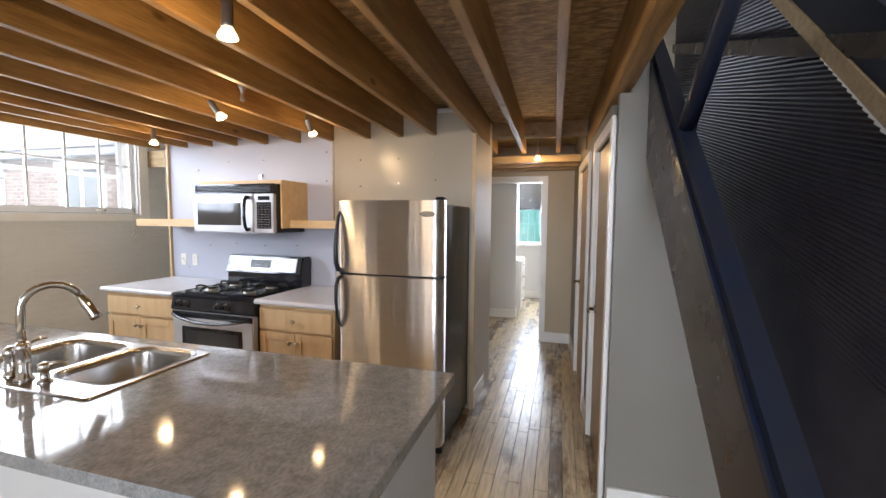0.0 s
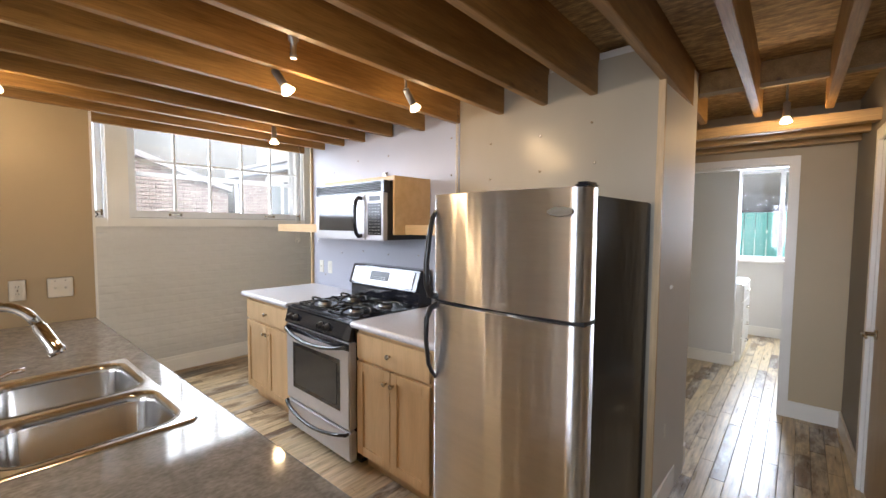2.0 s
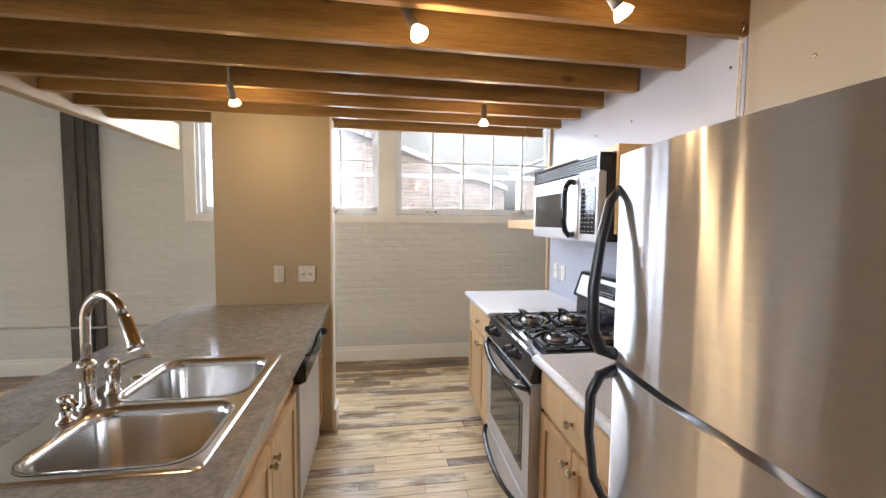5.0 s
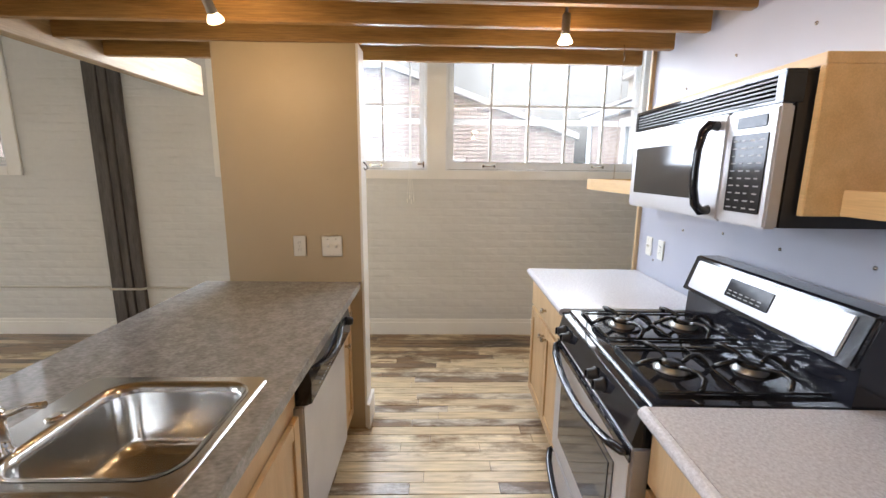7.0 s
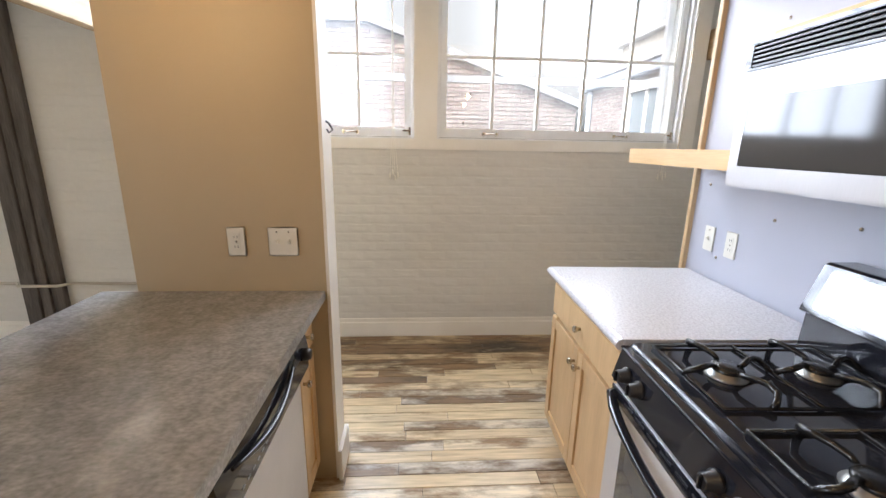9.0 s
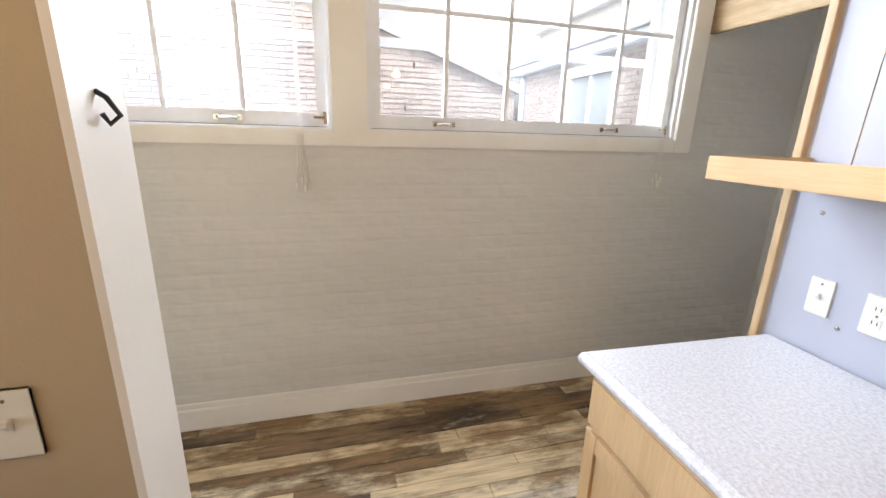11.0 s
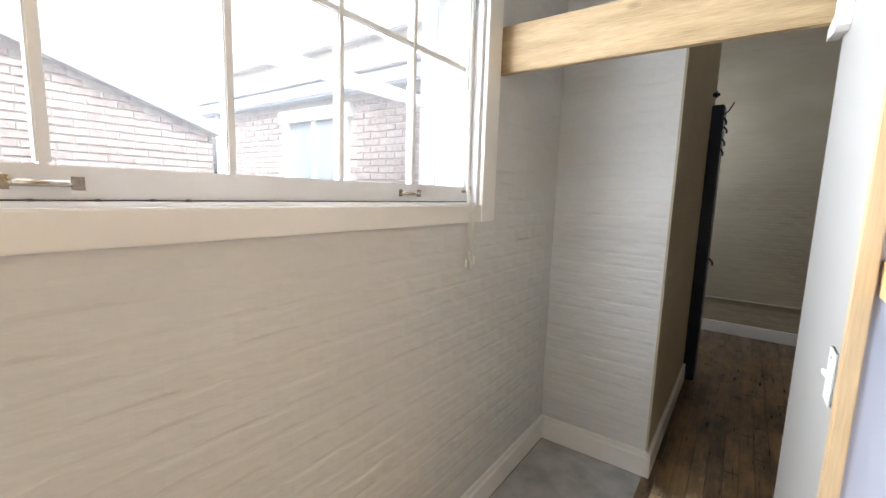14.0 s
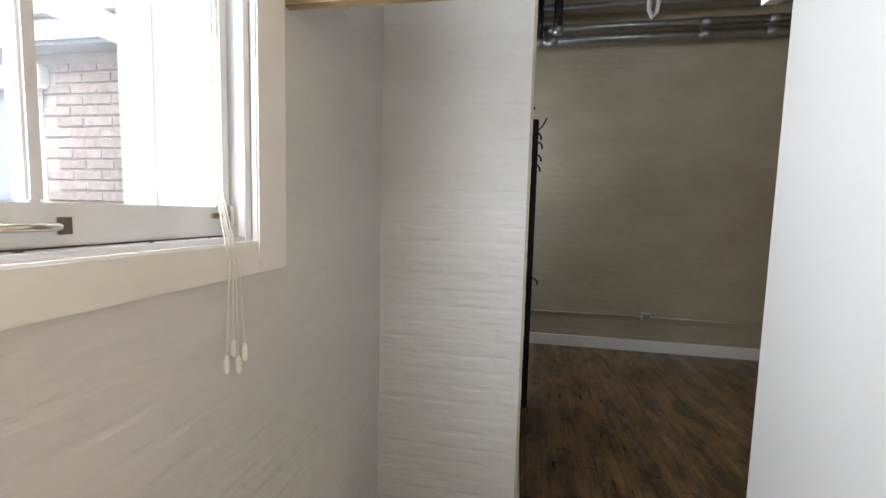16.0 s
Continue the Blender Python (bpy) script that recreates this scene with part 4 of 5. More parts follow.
def hanging_chain(m, z0, z1):
    c = thing("hanging_chain", m, "thin brass chain hanging from a joist hook", "chain", "chains")
    n = int((z1 - z0) / 0.022)
    bm = bmesh.new()
    for k in range(n):
        z = z0 + k * 0.022
        p = [(0.008, 0, z), (0.006, 0, z + 0.02), (-0.006, 0, z + 0.024), (-0.008, 0, z + 0.004), (0.006, 0, z - 0.002), (0.008, 0, z)]
        tube(bm, p if k % 2 else [(0, a, b) for a, _, b in p], 0.0024, 5)
    part("links", bm, M_brass, c)
    part("hook", bar([(0, 0, z1), (0.012, 0, z1 + 0.015), (0.008, 0, z1 + 0.035), (0, 0, z1 + 0.03), (0, 0, z1 + 0.075)], 0.003, 6), M_nickel, c)


hanging_chain(K @ at(1.69, -0.025), 1.5, 2.2)
hw = thing("hanging_wire", at(-3.36, 2.935, 1.5), "thin wire from a joist hook to the box shelf", "wire")
part("wire", bar([(0, 0, 0), (0.004, 0, 0.3), (0, 0, 0.62)], 0.0014, 6), M_nickel, hw)
part("hook", bar([(0, 0, 0.62), (0.012, 0, 0.635), (0.008, 0, 0.655), (0, 0, 0.65), (0, 0, 0.7)], 0.003, 6), M_nickel, hw)


# ---- fridge ----


def fridge(m):
    f = thing("fridge_freezer", m, "stainless fridge with a top freezer, black handles and dark sides", "fridge")
    w = 0.715
    part("body", box(bmesh.new(), 0.006, -0.70, 0.04, w - 0.028, -0.015, 1.622, bevel=0.006), M_fridgeside, f, "dark textured side")
    part("kick_grille", boxes((0.02, -0.72, 0.015, w - 0.02, -0.69, 0.09), bevel=0.004), M_blackmatte, f)

    def door_shape(z0, z1):
        front = []
        n = 110
        for i in range(n + 1):
            s = i / n
            dent = 0.0007 * math.sin(17 * s + z0) + 0.0005 * math.sin(41 * s + 2) + 0.00016 * math.sin(97 * s + 3 * z0)      # the sheet is not quite true
            front.append((0.022 + (w - 0.074) * s, -0.808 - 0.022 * math.sin(math.pi * s) - dent * math.sin(math.pi * s)))
        outline = [(0.0, -0.715), (0.0, -0.772), (0.0035, -0.786), (0.0105, -0.798)] + front + [(w - 0.052 + 0.052 * math.sin(a), -0.755 - 0.052 * math.cos(a)) for a in (0.25, 0.5, 0.75, 1.0, 1.25, 1.57)] + [(w, -0.715)]
        bm = prism(bmesh.new(), outline, "Z", z0, z1)
        for fc in bm.faces:
            fc.smooth = abs(fc.normal.z) < 0.5
        bmesh.ops.split_edges(bm, edges=[e for e in bm.edges if len({f.smooth for f in e.link_faces}) > 1])
        return bm

    for nm, z0, z1 in (("freezer_door", 1.178, 1.642), ("fridge_door", 0.1, 1.162)):
        d_ = part(nm, door_shape(z0, z1), M_steel, f, "brushed stainless door")
        part("gasket", boxes((0.012, -0.7155, z0 + 0.01, w - 0.012, -0.7, z1 - 0.01)), M_blackmatte, d_)
        hi = nm == "freezer_door"
        za, zb, zt = (1.188, 1.2, 1.57) if hi else (1.152, 1.14, 0.82)
        s = 1 if hi else -1
        pts = [(0.03, -0.805, za), (0.026, -0.842, zb), (0.021, -0.86, zb + s * 0.045), (0.019, -0.861, zb + s * 0.14), (0.02, -0.847, zb + s * 0.25), (0.022, -0.828, zt - s * 0.03), (0.024, -0.806, zt)]
        part("handle", tube(bmesh.new(), pts, [0.017, 0.017, 0.015, 0.0135, 0.0125, 0.0115, 0.01], 12, 0.8), M_blackmatte, d_, "tapering black handle")
    part("divider", boxes((0.003, -0.79, 1.162, w - 0.003, -0.7, 1.178)), M_blackmatte, f)
    part("hinge_cover", box(bmesh.new(), w - 0.055, -0.785, 1.64, w - 0.002, -0.69, 1.662, bevel=0.009, seg=3), M_black, f)
    part("badge", turned([(0.048, 0.0), (0.05, -0.003), (0.046, -0.006)], 26, (0, 0, 0), "Y"), M_badge, f, "oval badge").matrix_local = Matrix.Translation((0.628, -0.819, 1.558)) @ Matrix.Diagonal((1, 1, 0.34, 1))
    return f


fridge(K @ at(2.222, 0.0))


# ---- island ----
SX0, SX1, SY0, SY1 = -2.235, -1.395, 0.925, 1.448
bm = boxes((-3.36, 0.655, 0.882, -0.30, SY0 + 0.02, 0.92), (-3.36, SY1 - 0.02, 0.882, -0.30, 1.525, 0.92), (-3.36, SY0 + 0.02, 0.882, SX0 + 0.02, SY1 - 0.02, 0.92), (SX1 - 0.02, SY0 + 0.02, 0.882, -0.30, SY1 - 0.02, 0.92))
bmesh.ops.remove_doubles(bm, verts=bm.verts, dist=0.0001)
top = thing("island_worktop", at(0, 0), "grey stone-look laminate worktop on the island", "worktop")
part("slab", bm, M_lam, top)
part("edge", boxes((-3.36, 1.5255, 0.883, -0.30, 1.528, 0.921), (-0.299, 0.655, 0.883, -0.2965, 1.528, 0.921), bevel=0.001), M_lam, top)


def island_at(x):
    """Origin of a unit that faces +y, with its right-hand end at x."""
    return Matrix.Translation((x, 0.79, 0)) @ Matrix.Rotation(math.pi, 4, "Z")


base_cabinet(island_at(-3.13), 0.225, 0.68, 0.88, "narrow maple base cabinet beside the stub wall", doors=1, group="island cabinets")
base_cabinet(island_at(-1.46), 0.955, 0.68, 0.72, "maple sink cabinet with two framed doors", drawer=False, group="island cabinets")
solid("sink_apron", boxes((-2.41, 1.44, 0.722, -1.462, 1.458, 0.878), bevel=0.003), M_maple, "maple false drawer front under the sink rim", "panel")
base_cabinet(island_at(-0.92), 0.535, 0.68, 0.88, "maple base cabinet with a drawer over two doors", group="island cabinets")
base_cabinet(island_at(-0.375), 0.535, 0.68, 0.88, "maple base cabinet with a drawer over two doors", group="island cabinets")
setting("panel_island_back", boxes((-3.36, 0.775, 0, -0.372, 0.79, 0.88)), M_wall)
setting("panel_island_end", boxes((-0.372, 0.775, 0, -0.352, 1.45, 0.88)), M_wall)


def dishwasher(m):
    d_ = thing("dishwasher", m, "stainless dishwasher with a black control strip and latch", "dishwasher")
    w = 0.685
    part("body", boxes((0.006, -0.64, 0.1, w - 0.006, -0.02, 0.874)), M_blackmatte, d_)
    part("toe_kick", boxes((0.01, -0.58, 0.0, w - 0.01, -0.55, 0.1)), M_blackmatte, d_)
    part("door", box(bmesh.new(), 0.004, -0.69, 0.11, w - 0.004, -0.64, 0.705, bevel=0.006), M_steel_pale, d_, "pale stainless door")
    bm = prism(bmesh.new(), [(-0.64, 0.71), (-0.7, 0.712), (-0.722, 0.722), (-0.724, 0.80), (-0.712, 0.868), (-0.64, 0.873)], "X", 0.0, w)
    cp = part("control_strip", bm, M_black, d_, "glossy black control strip")
    pts = [(0.06 + 0.46 * i / 12, -0.726 - 0.014 * math.sin(math.pi * i / 12), 0.835 - 0.045 * math.sin(math.pi * i / 12)) for i in range(13)]
    part("grip", tube(bmesh.new(), pts, [0.004 + 0.007 * math.sin(math.pi * i / 12) for i in range(13)], 8), M_black, cp, "black crescent grip")
    part("trim_line", boxes((0.02, -0.7175, 0.852, w - 0.02, -0.7145, 0.857)), M_chrome, cp)
    part("marks", boxes(*[(0.1 + 0.03 * k, -0.7245, 0.745, 0.114 + 0.03 * k, -0.7228, 0.748) for k in range(8)]), M_button, cp)
    part("dial", turned([(0.022, 0.0), (0.022, -0.012), (0.017, -0.028), (0.006, -0.03)], 16, (w - 0.06, -0.722, 0.80), "Y"), M_blackmatte, cp)


dishwasher(Matrix.Translation((-2.425, 0.79, 0)) @ Matrix.Rotation(math.pi, 4, "Z"))


# ---- sink and taps ----


def rounded(x0, y0, x1, y1, r, n=6):
    out = []
    for cx, cy, a in ((x1 - r, y1 - r, 0), (x0 + r, y1 - r, 90), (x0 + r, y0 + r, 180), (x1 - r, y0 + r, 270)):
        out += [(cx + r * math.cos(radians(a + 90 * k / n)), cy + r * math.sin(radians(a + 90 * k / n))) for k in range(n + 1)]
    return out


def sink():
    s = thing("double_sink", at(SX0, SY0, 0.92), "double bowl stainless steel drop-in sink", "sink")
    W, D = SX1 - SX0, SY1 - SY0
    bowls = ((0.045, 0.105, 0.425, 0.49), (0.475, 0.105, 0.805, 0.49))
    bm = bmesh.new()

    def loop(pts, z):
        v = [bm.verts.new((x, y, z)) for x, y in pts]
        return v, [bm.edges.new((v[i], v[(i + 1) % len(v)])) for i in range(len(v))]

    outer, eo = loop(rounded(0.006, 0.006, W - 0.006, D - 0.006, 0.02), 0.008)
    skirt, _ = loop(rounded(0, 0, W, D, 0.025), 0.001)
    for i in range(len(outer)):
        j = (i + 1) % len(outer)
        bm.faces.new((skirt[i], skirt[j], outer[j], outer[i])).smooth = True
    edges = list(eo)
    rims = []
    for b in bowls:
        v, e = loop(rounded(*b, 0.07), 0.008)
        edges += e
        rims.append((b, v))
    bmesh.ops.triangle_fill(bm, use_beauty=True, edges=edges)
    part("rim", bm, M_sink, s)
    for b, _ in rims:
        bm = bmesh.new()
        rings = []
        for inset, z, r in ((-0.012, 0.0095, 0.08), (0.0, 0.0085, 0.07), (0.008, 0.0, 0.065), (0.012, -0.02, 0.065), (0.018, -0.15, 0.06), (0.028, -0.175, 0.055), (0.06, -0.188, 0.045), (0.13, -0.19, 0.03)):
            rings.append([bm.verts.new((x, y, z)) for x, y in rounded(b[0] + inset, b[1] + inset, b[2] - inset, b[3] - inset, r)])
        for a, c in zip(rings, rings[1:]):
            for i in range(len(a)):
                j = (i + 1) % len(a)
                bm.faces.new((a[i], a[j], c[j], c[i])).smooth = True
        bm.faces.new(rings[-1])
        bmesh.ops.recalc_face_normals(bm, faces=bm.faces)
        bo = part("bowl", bm, M_sink, s, "deep satin steel bowl")
        part("drain", turned([(0.045, -0.189), (0.042, -0.1865), (0.03, -0.188), (0.02, -0.1885)], 20, ((b[0] + b[2]) / 2, (b[1] + b[3]) / 2, 0)), M_chrome, bo)
    return s


sink()
Z = 0.928
tap = thing("kitchen_faucet", at(-1.79, 0.985, Z), "polished chrome gooseneck faucet with a pull-down spray head", "faucet")
part("base", turned([(0.03, 0), (0.03, 0.006), (0.022, 0.012), (0.021, 0.11), (0.026, 0.118), (0.024, 0.13), (0.016, 0.138)], 22), M_chrome, tap)
ux, uy = 0.47, 0.883
pts = [(0, 0, 0.13), (0, 0, 0.2)]
for k in range(1, 13):
    a = math.pi * k / 12 * 0.86
    pts.append((ux * 0.088 * (1 - math.cos(a)), uy * 0.088 * (1 - math.cos(a)), 0.25 + 0.092 * math.sin(a)))
part("spout", tube(bmesh.new(), pts, 0.0135, 14), M_chrome, tap)
e = Vector(pts[-1])
q = Vector((ux * 0.5, uy * 0.5, -1.0)).normalized()
part("spray_head", tube(bmesh.new(), [e, e + q * 0.01, e + q * 0.012, e + q * 0.085, e + q * 0.09, e + q * 0.105], [0.014, 0.0145, 0.0175, 0.019, 0.022, 0.021], 16), M_chrome, tap)
lev = thing("faucet_lever", at(-1.885, 1.0, Z), "chrome single lever beside the faucet", "faucet lever")
part("base", turned([(0.026, 0), (0.026, 0.005), (0.02, 0.01), (0.02, 0.075), (0.024, 0.08), (0.02, 0.1), (0.008, 0.112)], 20), M_chrome, lev)
part("lever", tube(bmesh.new(), [(0, 0, 0.09), (0.0, 0.035, 0.096), (0.002, 0.08, 0.115), (0.0, 0.115, 0.117)], [0.009, 0.007, 0.006, 0.008], 10), M_chrome, lev)
soap = thing("soap_dispenser", at(-1.69, 0.99, Z), "chrome soap dispenser pump on the sink deck", "soap dispenser")
part("collar", turned([(0.024, 0), (0.024, 0.005), (0.015, 0.01), (0.014, 0.045), (0.019, 0.05), (0.018, 0.07), (0.004, 0.074)], 18), M_chrome, soap)
part("nozzle", bar([(0, 0, 0.062), (0.02, 0.025, 0.066), (0.035, 0.05, 0.058)], [0.008, 0.007, 0.006], 10), M_chrome, soap)
solid("hole_cover", turned([(0.022, 0), (0.022, 0.004), (0.012, 0.008)], 18), M_chrome, "small chrome hole cover on the sink deck", "hole cover", at(-2.02, 1.0, Z))


# ---- plates and small fittings ----


def wall_plate(m, gangs, toggles, label):
    """A cover plate facing -y, centred on the pose."""
    w = 0.07 if gangs == 1 else 0.115
    p = thing("switch_plate" if toggles else "socket_plate", m, label, "switch" if toggles else "socket")
    part("plate", box(bmesh.new(), -w / 2, -0.006, -0.058, w / 2, 0.0, 0.058, bevel=0.003), M_plate, p)
    for k in range(gangs):
        x = 0 if gangs == 1 else -0.023 + 0.046 * k
        if toggles:
            part("toggle", prism(bmesh.new(), [(-0.006, -0.01), (-0.006, 0.01), (-0.018, 0.012), (-0.018, 0.004)], "X", x - 0.005, x + 0.005), M_plate, p)
        else:
            for z in (-0.02, 0.02):
                f = part("outlet_face", box(bmesh.new(), x - 0.016, -0.008, z - 0.014, x + 0.016, -0.005, z + 0.014, bevel=0.004), M_plate, p)
                part("slots", boxes((x - 0.007, -0.0085, z - 0.004, x - 0.005, -0.0078, z + 0.006), (x + 0.005, -0.0085, z - 0.004, x + 0.007, -0.0078, z + 0.006)), M_blackmatte, f)
        part("screw", turned([(0.003, -0.006), (0.003, -0.0075)], 8, (x, 0, 0.04 if toggles else 0.0), "Y"), M_nickel, p)


wall_plate(at(-3.365, 1.195, 1.125, 90), 1, False, "ivory socket plate on the tan stub wall")
wall_plate(at(-3.365, 1.375, 1.125, 90), 2, True, "ivory double switch plate on the tan stub wall")
wall_plate(K @ at(-0.045, 0, 1.105), 1, True, "ivory switch plate over the worktop")
wall_plate(K @ at(0.1, 0, 1.105), 1, False, "ivory socket plate over the worktop")
wall_plate(at(-3.704, 3.385, 1.25, -90), 1, True, "white switch plate on the end of the partition")
wall_plate(at(-0.56, 3.42, 1.19, 90), 1, True, "ivory switch plate in the passage")
wall_plate(at(-0.56, 3.42, 0.42, 90), 1, False, "ivory socket plate low in the passage")
wall_plate(at(-0.352, 1.05, 0.6, 90), 1, False, "ivory socket plate on the island end")
rnd = random.Random(2)
for u, z in ((-0.1, 1.35), (0.02, 1.03), (0.18, 1.98), (0.3, 1.25), (0.62, 1.28), (0.95, 1.27), (0.95, 2.05), (1.3, 1.28), (1.62, 1.85), (1.62, 2.1), (1.95, 2.02), (1.95, 1.8), (2.3, 2.02), (2.3, 1.82), (2.6, 2.05), (2.62, 1.84), (0.55, 2.05)):
    solid("screw_head", turned([(0.007, 0.0), (0.006, -0.004), (0.002, -0.005)], 10, (0, 0, 0), "Y"), M_nickel, "steel screw head in the wall board", "screw", K @ at(u, 0, z), "screws")
cb = thing("cable_outlet", K @ at(0.92, 0, 1.9), "small wall fitting with a stub of black cable", "cable outlet")
part("plate", boxes((-0.02, -0.012, -0.02, 0.02, 0.0, 0.02), bevel=0.003), M_nickel, cb)
part("cable", bar([(0.01, -0.012, 0.0), (0.03, -0.03, 0.012), (0.05, -0.02, 0.02)], 0.004, 6), M_blackmatte, cb)
solid("wall_hook", bar([(0, 0, 0.02), (0, 0.012, 0.012), (0, 0.026, -0.012), (0, 0.012, -0.024), (0, 0.004, -0.01)], 0.004, 8), M_blackmatte, "small black hook on the end of the stub wall", "hook", at(-3.43, 1.548, 1.57))


# ---- spot lamps ----


def spot_lamp(p, aim, watts, stem):
    """A socket on a stem from the deck, with a flared reflector bulb."""
    q = (Vector(aim) - Vector(p)).normalized()
    t = thing("spot_lamp", at(*p), "small grey spotlight with a glowing reflector bulb under the joists", "spotlight", "spotlights under the loft")
    r = q.to_track_quat("-Z", "Y").to_matrix().to_4x4()
    sk = part("socket", turned([(0.012, 0.105), (0.017, 0.1), (0.018, 0.03), (0.02, 0.022), (0.014, 0.02)], 18), M_lampgrey, t)
    bb = part("reflector", turned([(0.013, 0.026), (0.018, 0.016), (0.026, 0.004), (0.0305, -0.006), (0.031, -0.012)], 22), M_glow_glass, t)
    ln = part("lens", turned([(0.026, -0.0122), (0.023, -0.015), (0.01, -0.0175)], 22), M_bulb, t, "glowing lens")
    for o in (sk, bb, ln):
        o.matrix_local = r
    tail = -q * 0.1
    part("stem", bar([tail, (tail.x * 1.1, tail.y * 1.1, max(tail.z + 0.02, stem * 0.6)), (tail.x, tail.y, stem)], 0.006, 8), M_lampgrey, t)
    bulb_light(Vector(p) + q * 0.035, watts)


M_glow_glass = emit("lit_reflector_glass", (1.0, 0.75, 0.42), 1.0)
spot_lamp((-0.93, 1.08, 2.1), (-0.93, 1.08, 0), 16, 0.325)
spot_lamp((-1.82, 1.98, 2.11), (-1.68, 2.12, 1.8), 20, 0.31)
spot_lamp((-1.6, 2.57, 2.12), (-1.62, 3.0, 1.65), 6, 0.3)
spot_lamp((-2.95, 2.5, 2.1), (-2.95, 2.5, 0), 15, 0.325)
spot_lamp((-2.76, 1.12, 2.1), (-3.1, 1.13, 1.75), 14, 0.325)
spot_lamp((-0.14, 4.15, 2.13), (-0.14, 4.15, 0), 16, 0.3)
jb = thing("ceiling_junction", at(-1.57, 1.87, 2.2), "small steel fitting with a cable gland between joists", "junction box")
part("can", turned([(0.02, 0.09), (0.02, 0.02), (0.012, 0.01), (0.01, -0.03), (0.014, -0.035), (0.012, -0.05)], 14), M_conduit, jb)
part("stem", turned([(0.006, 0.224), (0.006, 0.09)], 10), M_conduit, jb)


# ---- outer wall, south part ----
post = thing("wall_post", at(XW, -0.86, 0), "dark weathered built-up post against the white brick", "post")
for k, (a, b, d_) in enumerate(((-0.15, -0.075, 0.05), (-0.075, -0.02, 0.075), (-0.02, 0.05, 0.06), (0.05, 0.14, 0.045))):
    part("board", boxes((0.0, a + 0.001, 0, d_, b - 0.001, 3.95), bevel=0.004), M_post, post)


def conduit(name, pts, r, label, material=M_paintpipe):
    return solid(name, tube(bmesh.new(), pts, r, 10), material, label, "conduit")


conduit("wall_conduit", [(XW + 0.02, -5.9, 0.47), (XW + 0.02, -1.05, 0.46), (XW + 0.085, -0.99, 0.46), (XW + 0.085, -0.72, 0.46), (XW + 0.02, -0.66, 0.46), (XW + 0.02, 0.6, 0.45)], 0.011, "thin painted conduit along the brick wall")

# ---- back room ----
conduit("wall_conduit", [(-5.1, 8.29, 0.42), (-2.72, 8.29, 0.435)], 0.011, "thin conduit along the tan brick wall")
conduit("wall_conduit", [(-2.64, 8.29, 0.435), (-1.4, 8.29, 0.42)], 0.011, "thin conduit along the tan brick wall")
jb = thing("junction_box", at(-2.68, 8.3, 0.435), "small grey junction box on the tan brick wall", "junction box")
part("box", box(bmesh.new(), -0.05, -0.045, -0.05, 0.05, 0, 0.05, bevel=0.008), M_paintpipe, jb)
part("cover", boxes((-0.04, -0.049, -0.04, 0.04, -0.0455, 0.04), bevel=0.002), M_conduit, jb)
for y, z, r, nm in ((8.1, 3.63, 0.05, "pipe"), (8.05, 3.74, 0.04, "pipe"), (7.9, 3.9, 0.03, "pipe")):
    p = thing("ceiling_pipe", at(0, 0), "shiny metal pipe under the back room ceiling", "pipe", "ceiling pipes")
    part("run", bar([(-5.15, y, z), (-1.37, y, z)], r, 14), M_conduit, p)
    for x in (-4.0, -2.4, -1.75):
        part("coupling", bar([(x, y, z), (x + 0.12, y, z)], r * 1.2, 14), M_conduit, p)
for x, y in ((-4.28, 7.7), (-4.1, 7.9), (-3.92, 7.6)):
    v = thing("pipe_fitting", at(x, y, 3.55), "dark cluster pipe fitting with a shiny cap", "pipe fitting", "pipe fittings")
    part("riser", bar([(0, 0, 0.0), (0, 0, 0.44)], 0.045, 12), M_fridgeside, v)
    part("cap", turned([(0.05, 0.02), (0.055, 0.0), (0.05, -0.05), (0.02, -0.06)], 14), M_conduit, v)
    part("branch", bar([(0, 0, 0.12), (0.05, 0.2, 0.14), (0.05, 0.35, 0.14)], 0.035, 10), M_conduit, v)
solid("hook_pipe", bar([(0, 0, 0.45), (0, 0, 0.05), (0.03, 0, -0.02), (0.07, 0, 0.02), (0.09, 0, 0.2), (0.1, 0, 0.45)], 0.02, 10), M_cord, "white bent pipe end hanging from the ceiling", "pipe", at(-3.1, 7.4, 3.55))
for y in (5.2, 6.2, 7.2):
    setting("ceiling_beam", boxes((-5.2, y, 3.82, -1.35, y + 0.12, 3.995)), M_ceil)
bmr = thing("steel_post", at(-4.2, 6.45, 0), "blue-black steel post with hooks fixed to the painted brick", "post")
part("shaft", boxes((0.0, 0.0, 0, 0.09, 0.27, 2.39), bevel=0.008), M_darksteel, bmr)
for z, l in ((1.1, 0.06), (2.02, 0.04), (2.1, 0.045), (2.2, 0.05), (2.27, 0.04)):
    part("hook", bar([(0.085, 0.02, z), (0.07 + l * 0.6, 0.01, z + 0.01), (0.07 + l, 0.005, z - 0.02), (0.07 + l, 0.005, z - 0.045)], 0.008, 6), M_darksteel, bmr)
part("bracket", bar([(0.07, 0.03, 2.29), (0.12, 0.02, 2.34), (0.15, 0.015, 2.4)], 0.006, 6), M_darksteel, bmr)
bolt = thing("wall_bolt", at(-4.2, 6.4, 2.46), "dark bolt with a nut above the steel post", "bolt")
part("shank", turned([(0.018, 0.0), (0.018, 0.02), (0.012, 0.05)], 10, (0, 0, 0), "X"), M_darksteel, bolt)
part("nut", turned([(0.03, 0.0), (0.03, 0.014)], 6, (0.02, 0, 0), "X"), M_darksteel, bolt)
patch = thing("floor_patch", at(-4.52, 4.3, 0), "smooth grey screed patch in the floor corner", "floor patch")
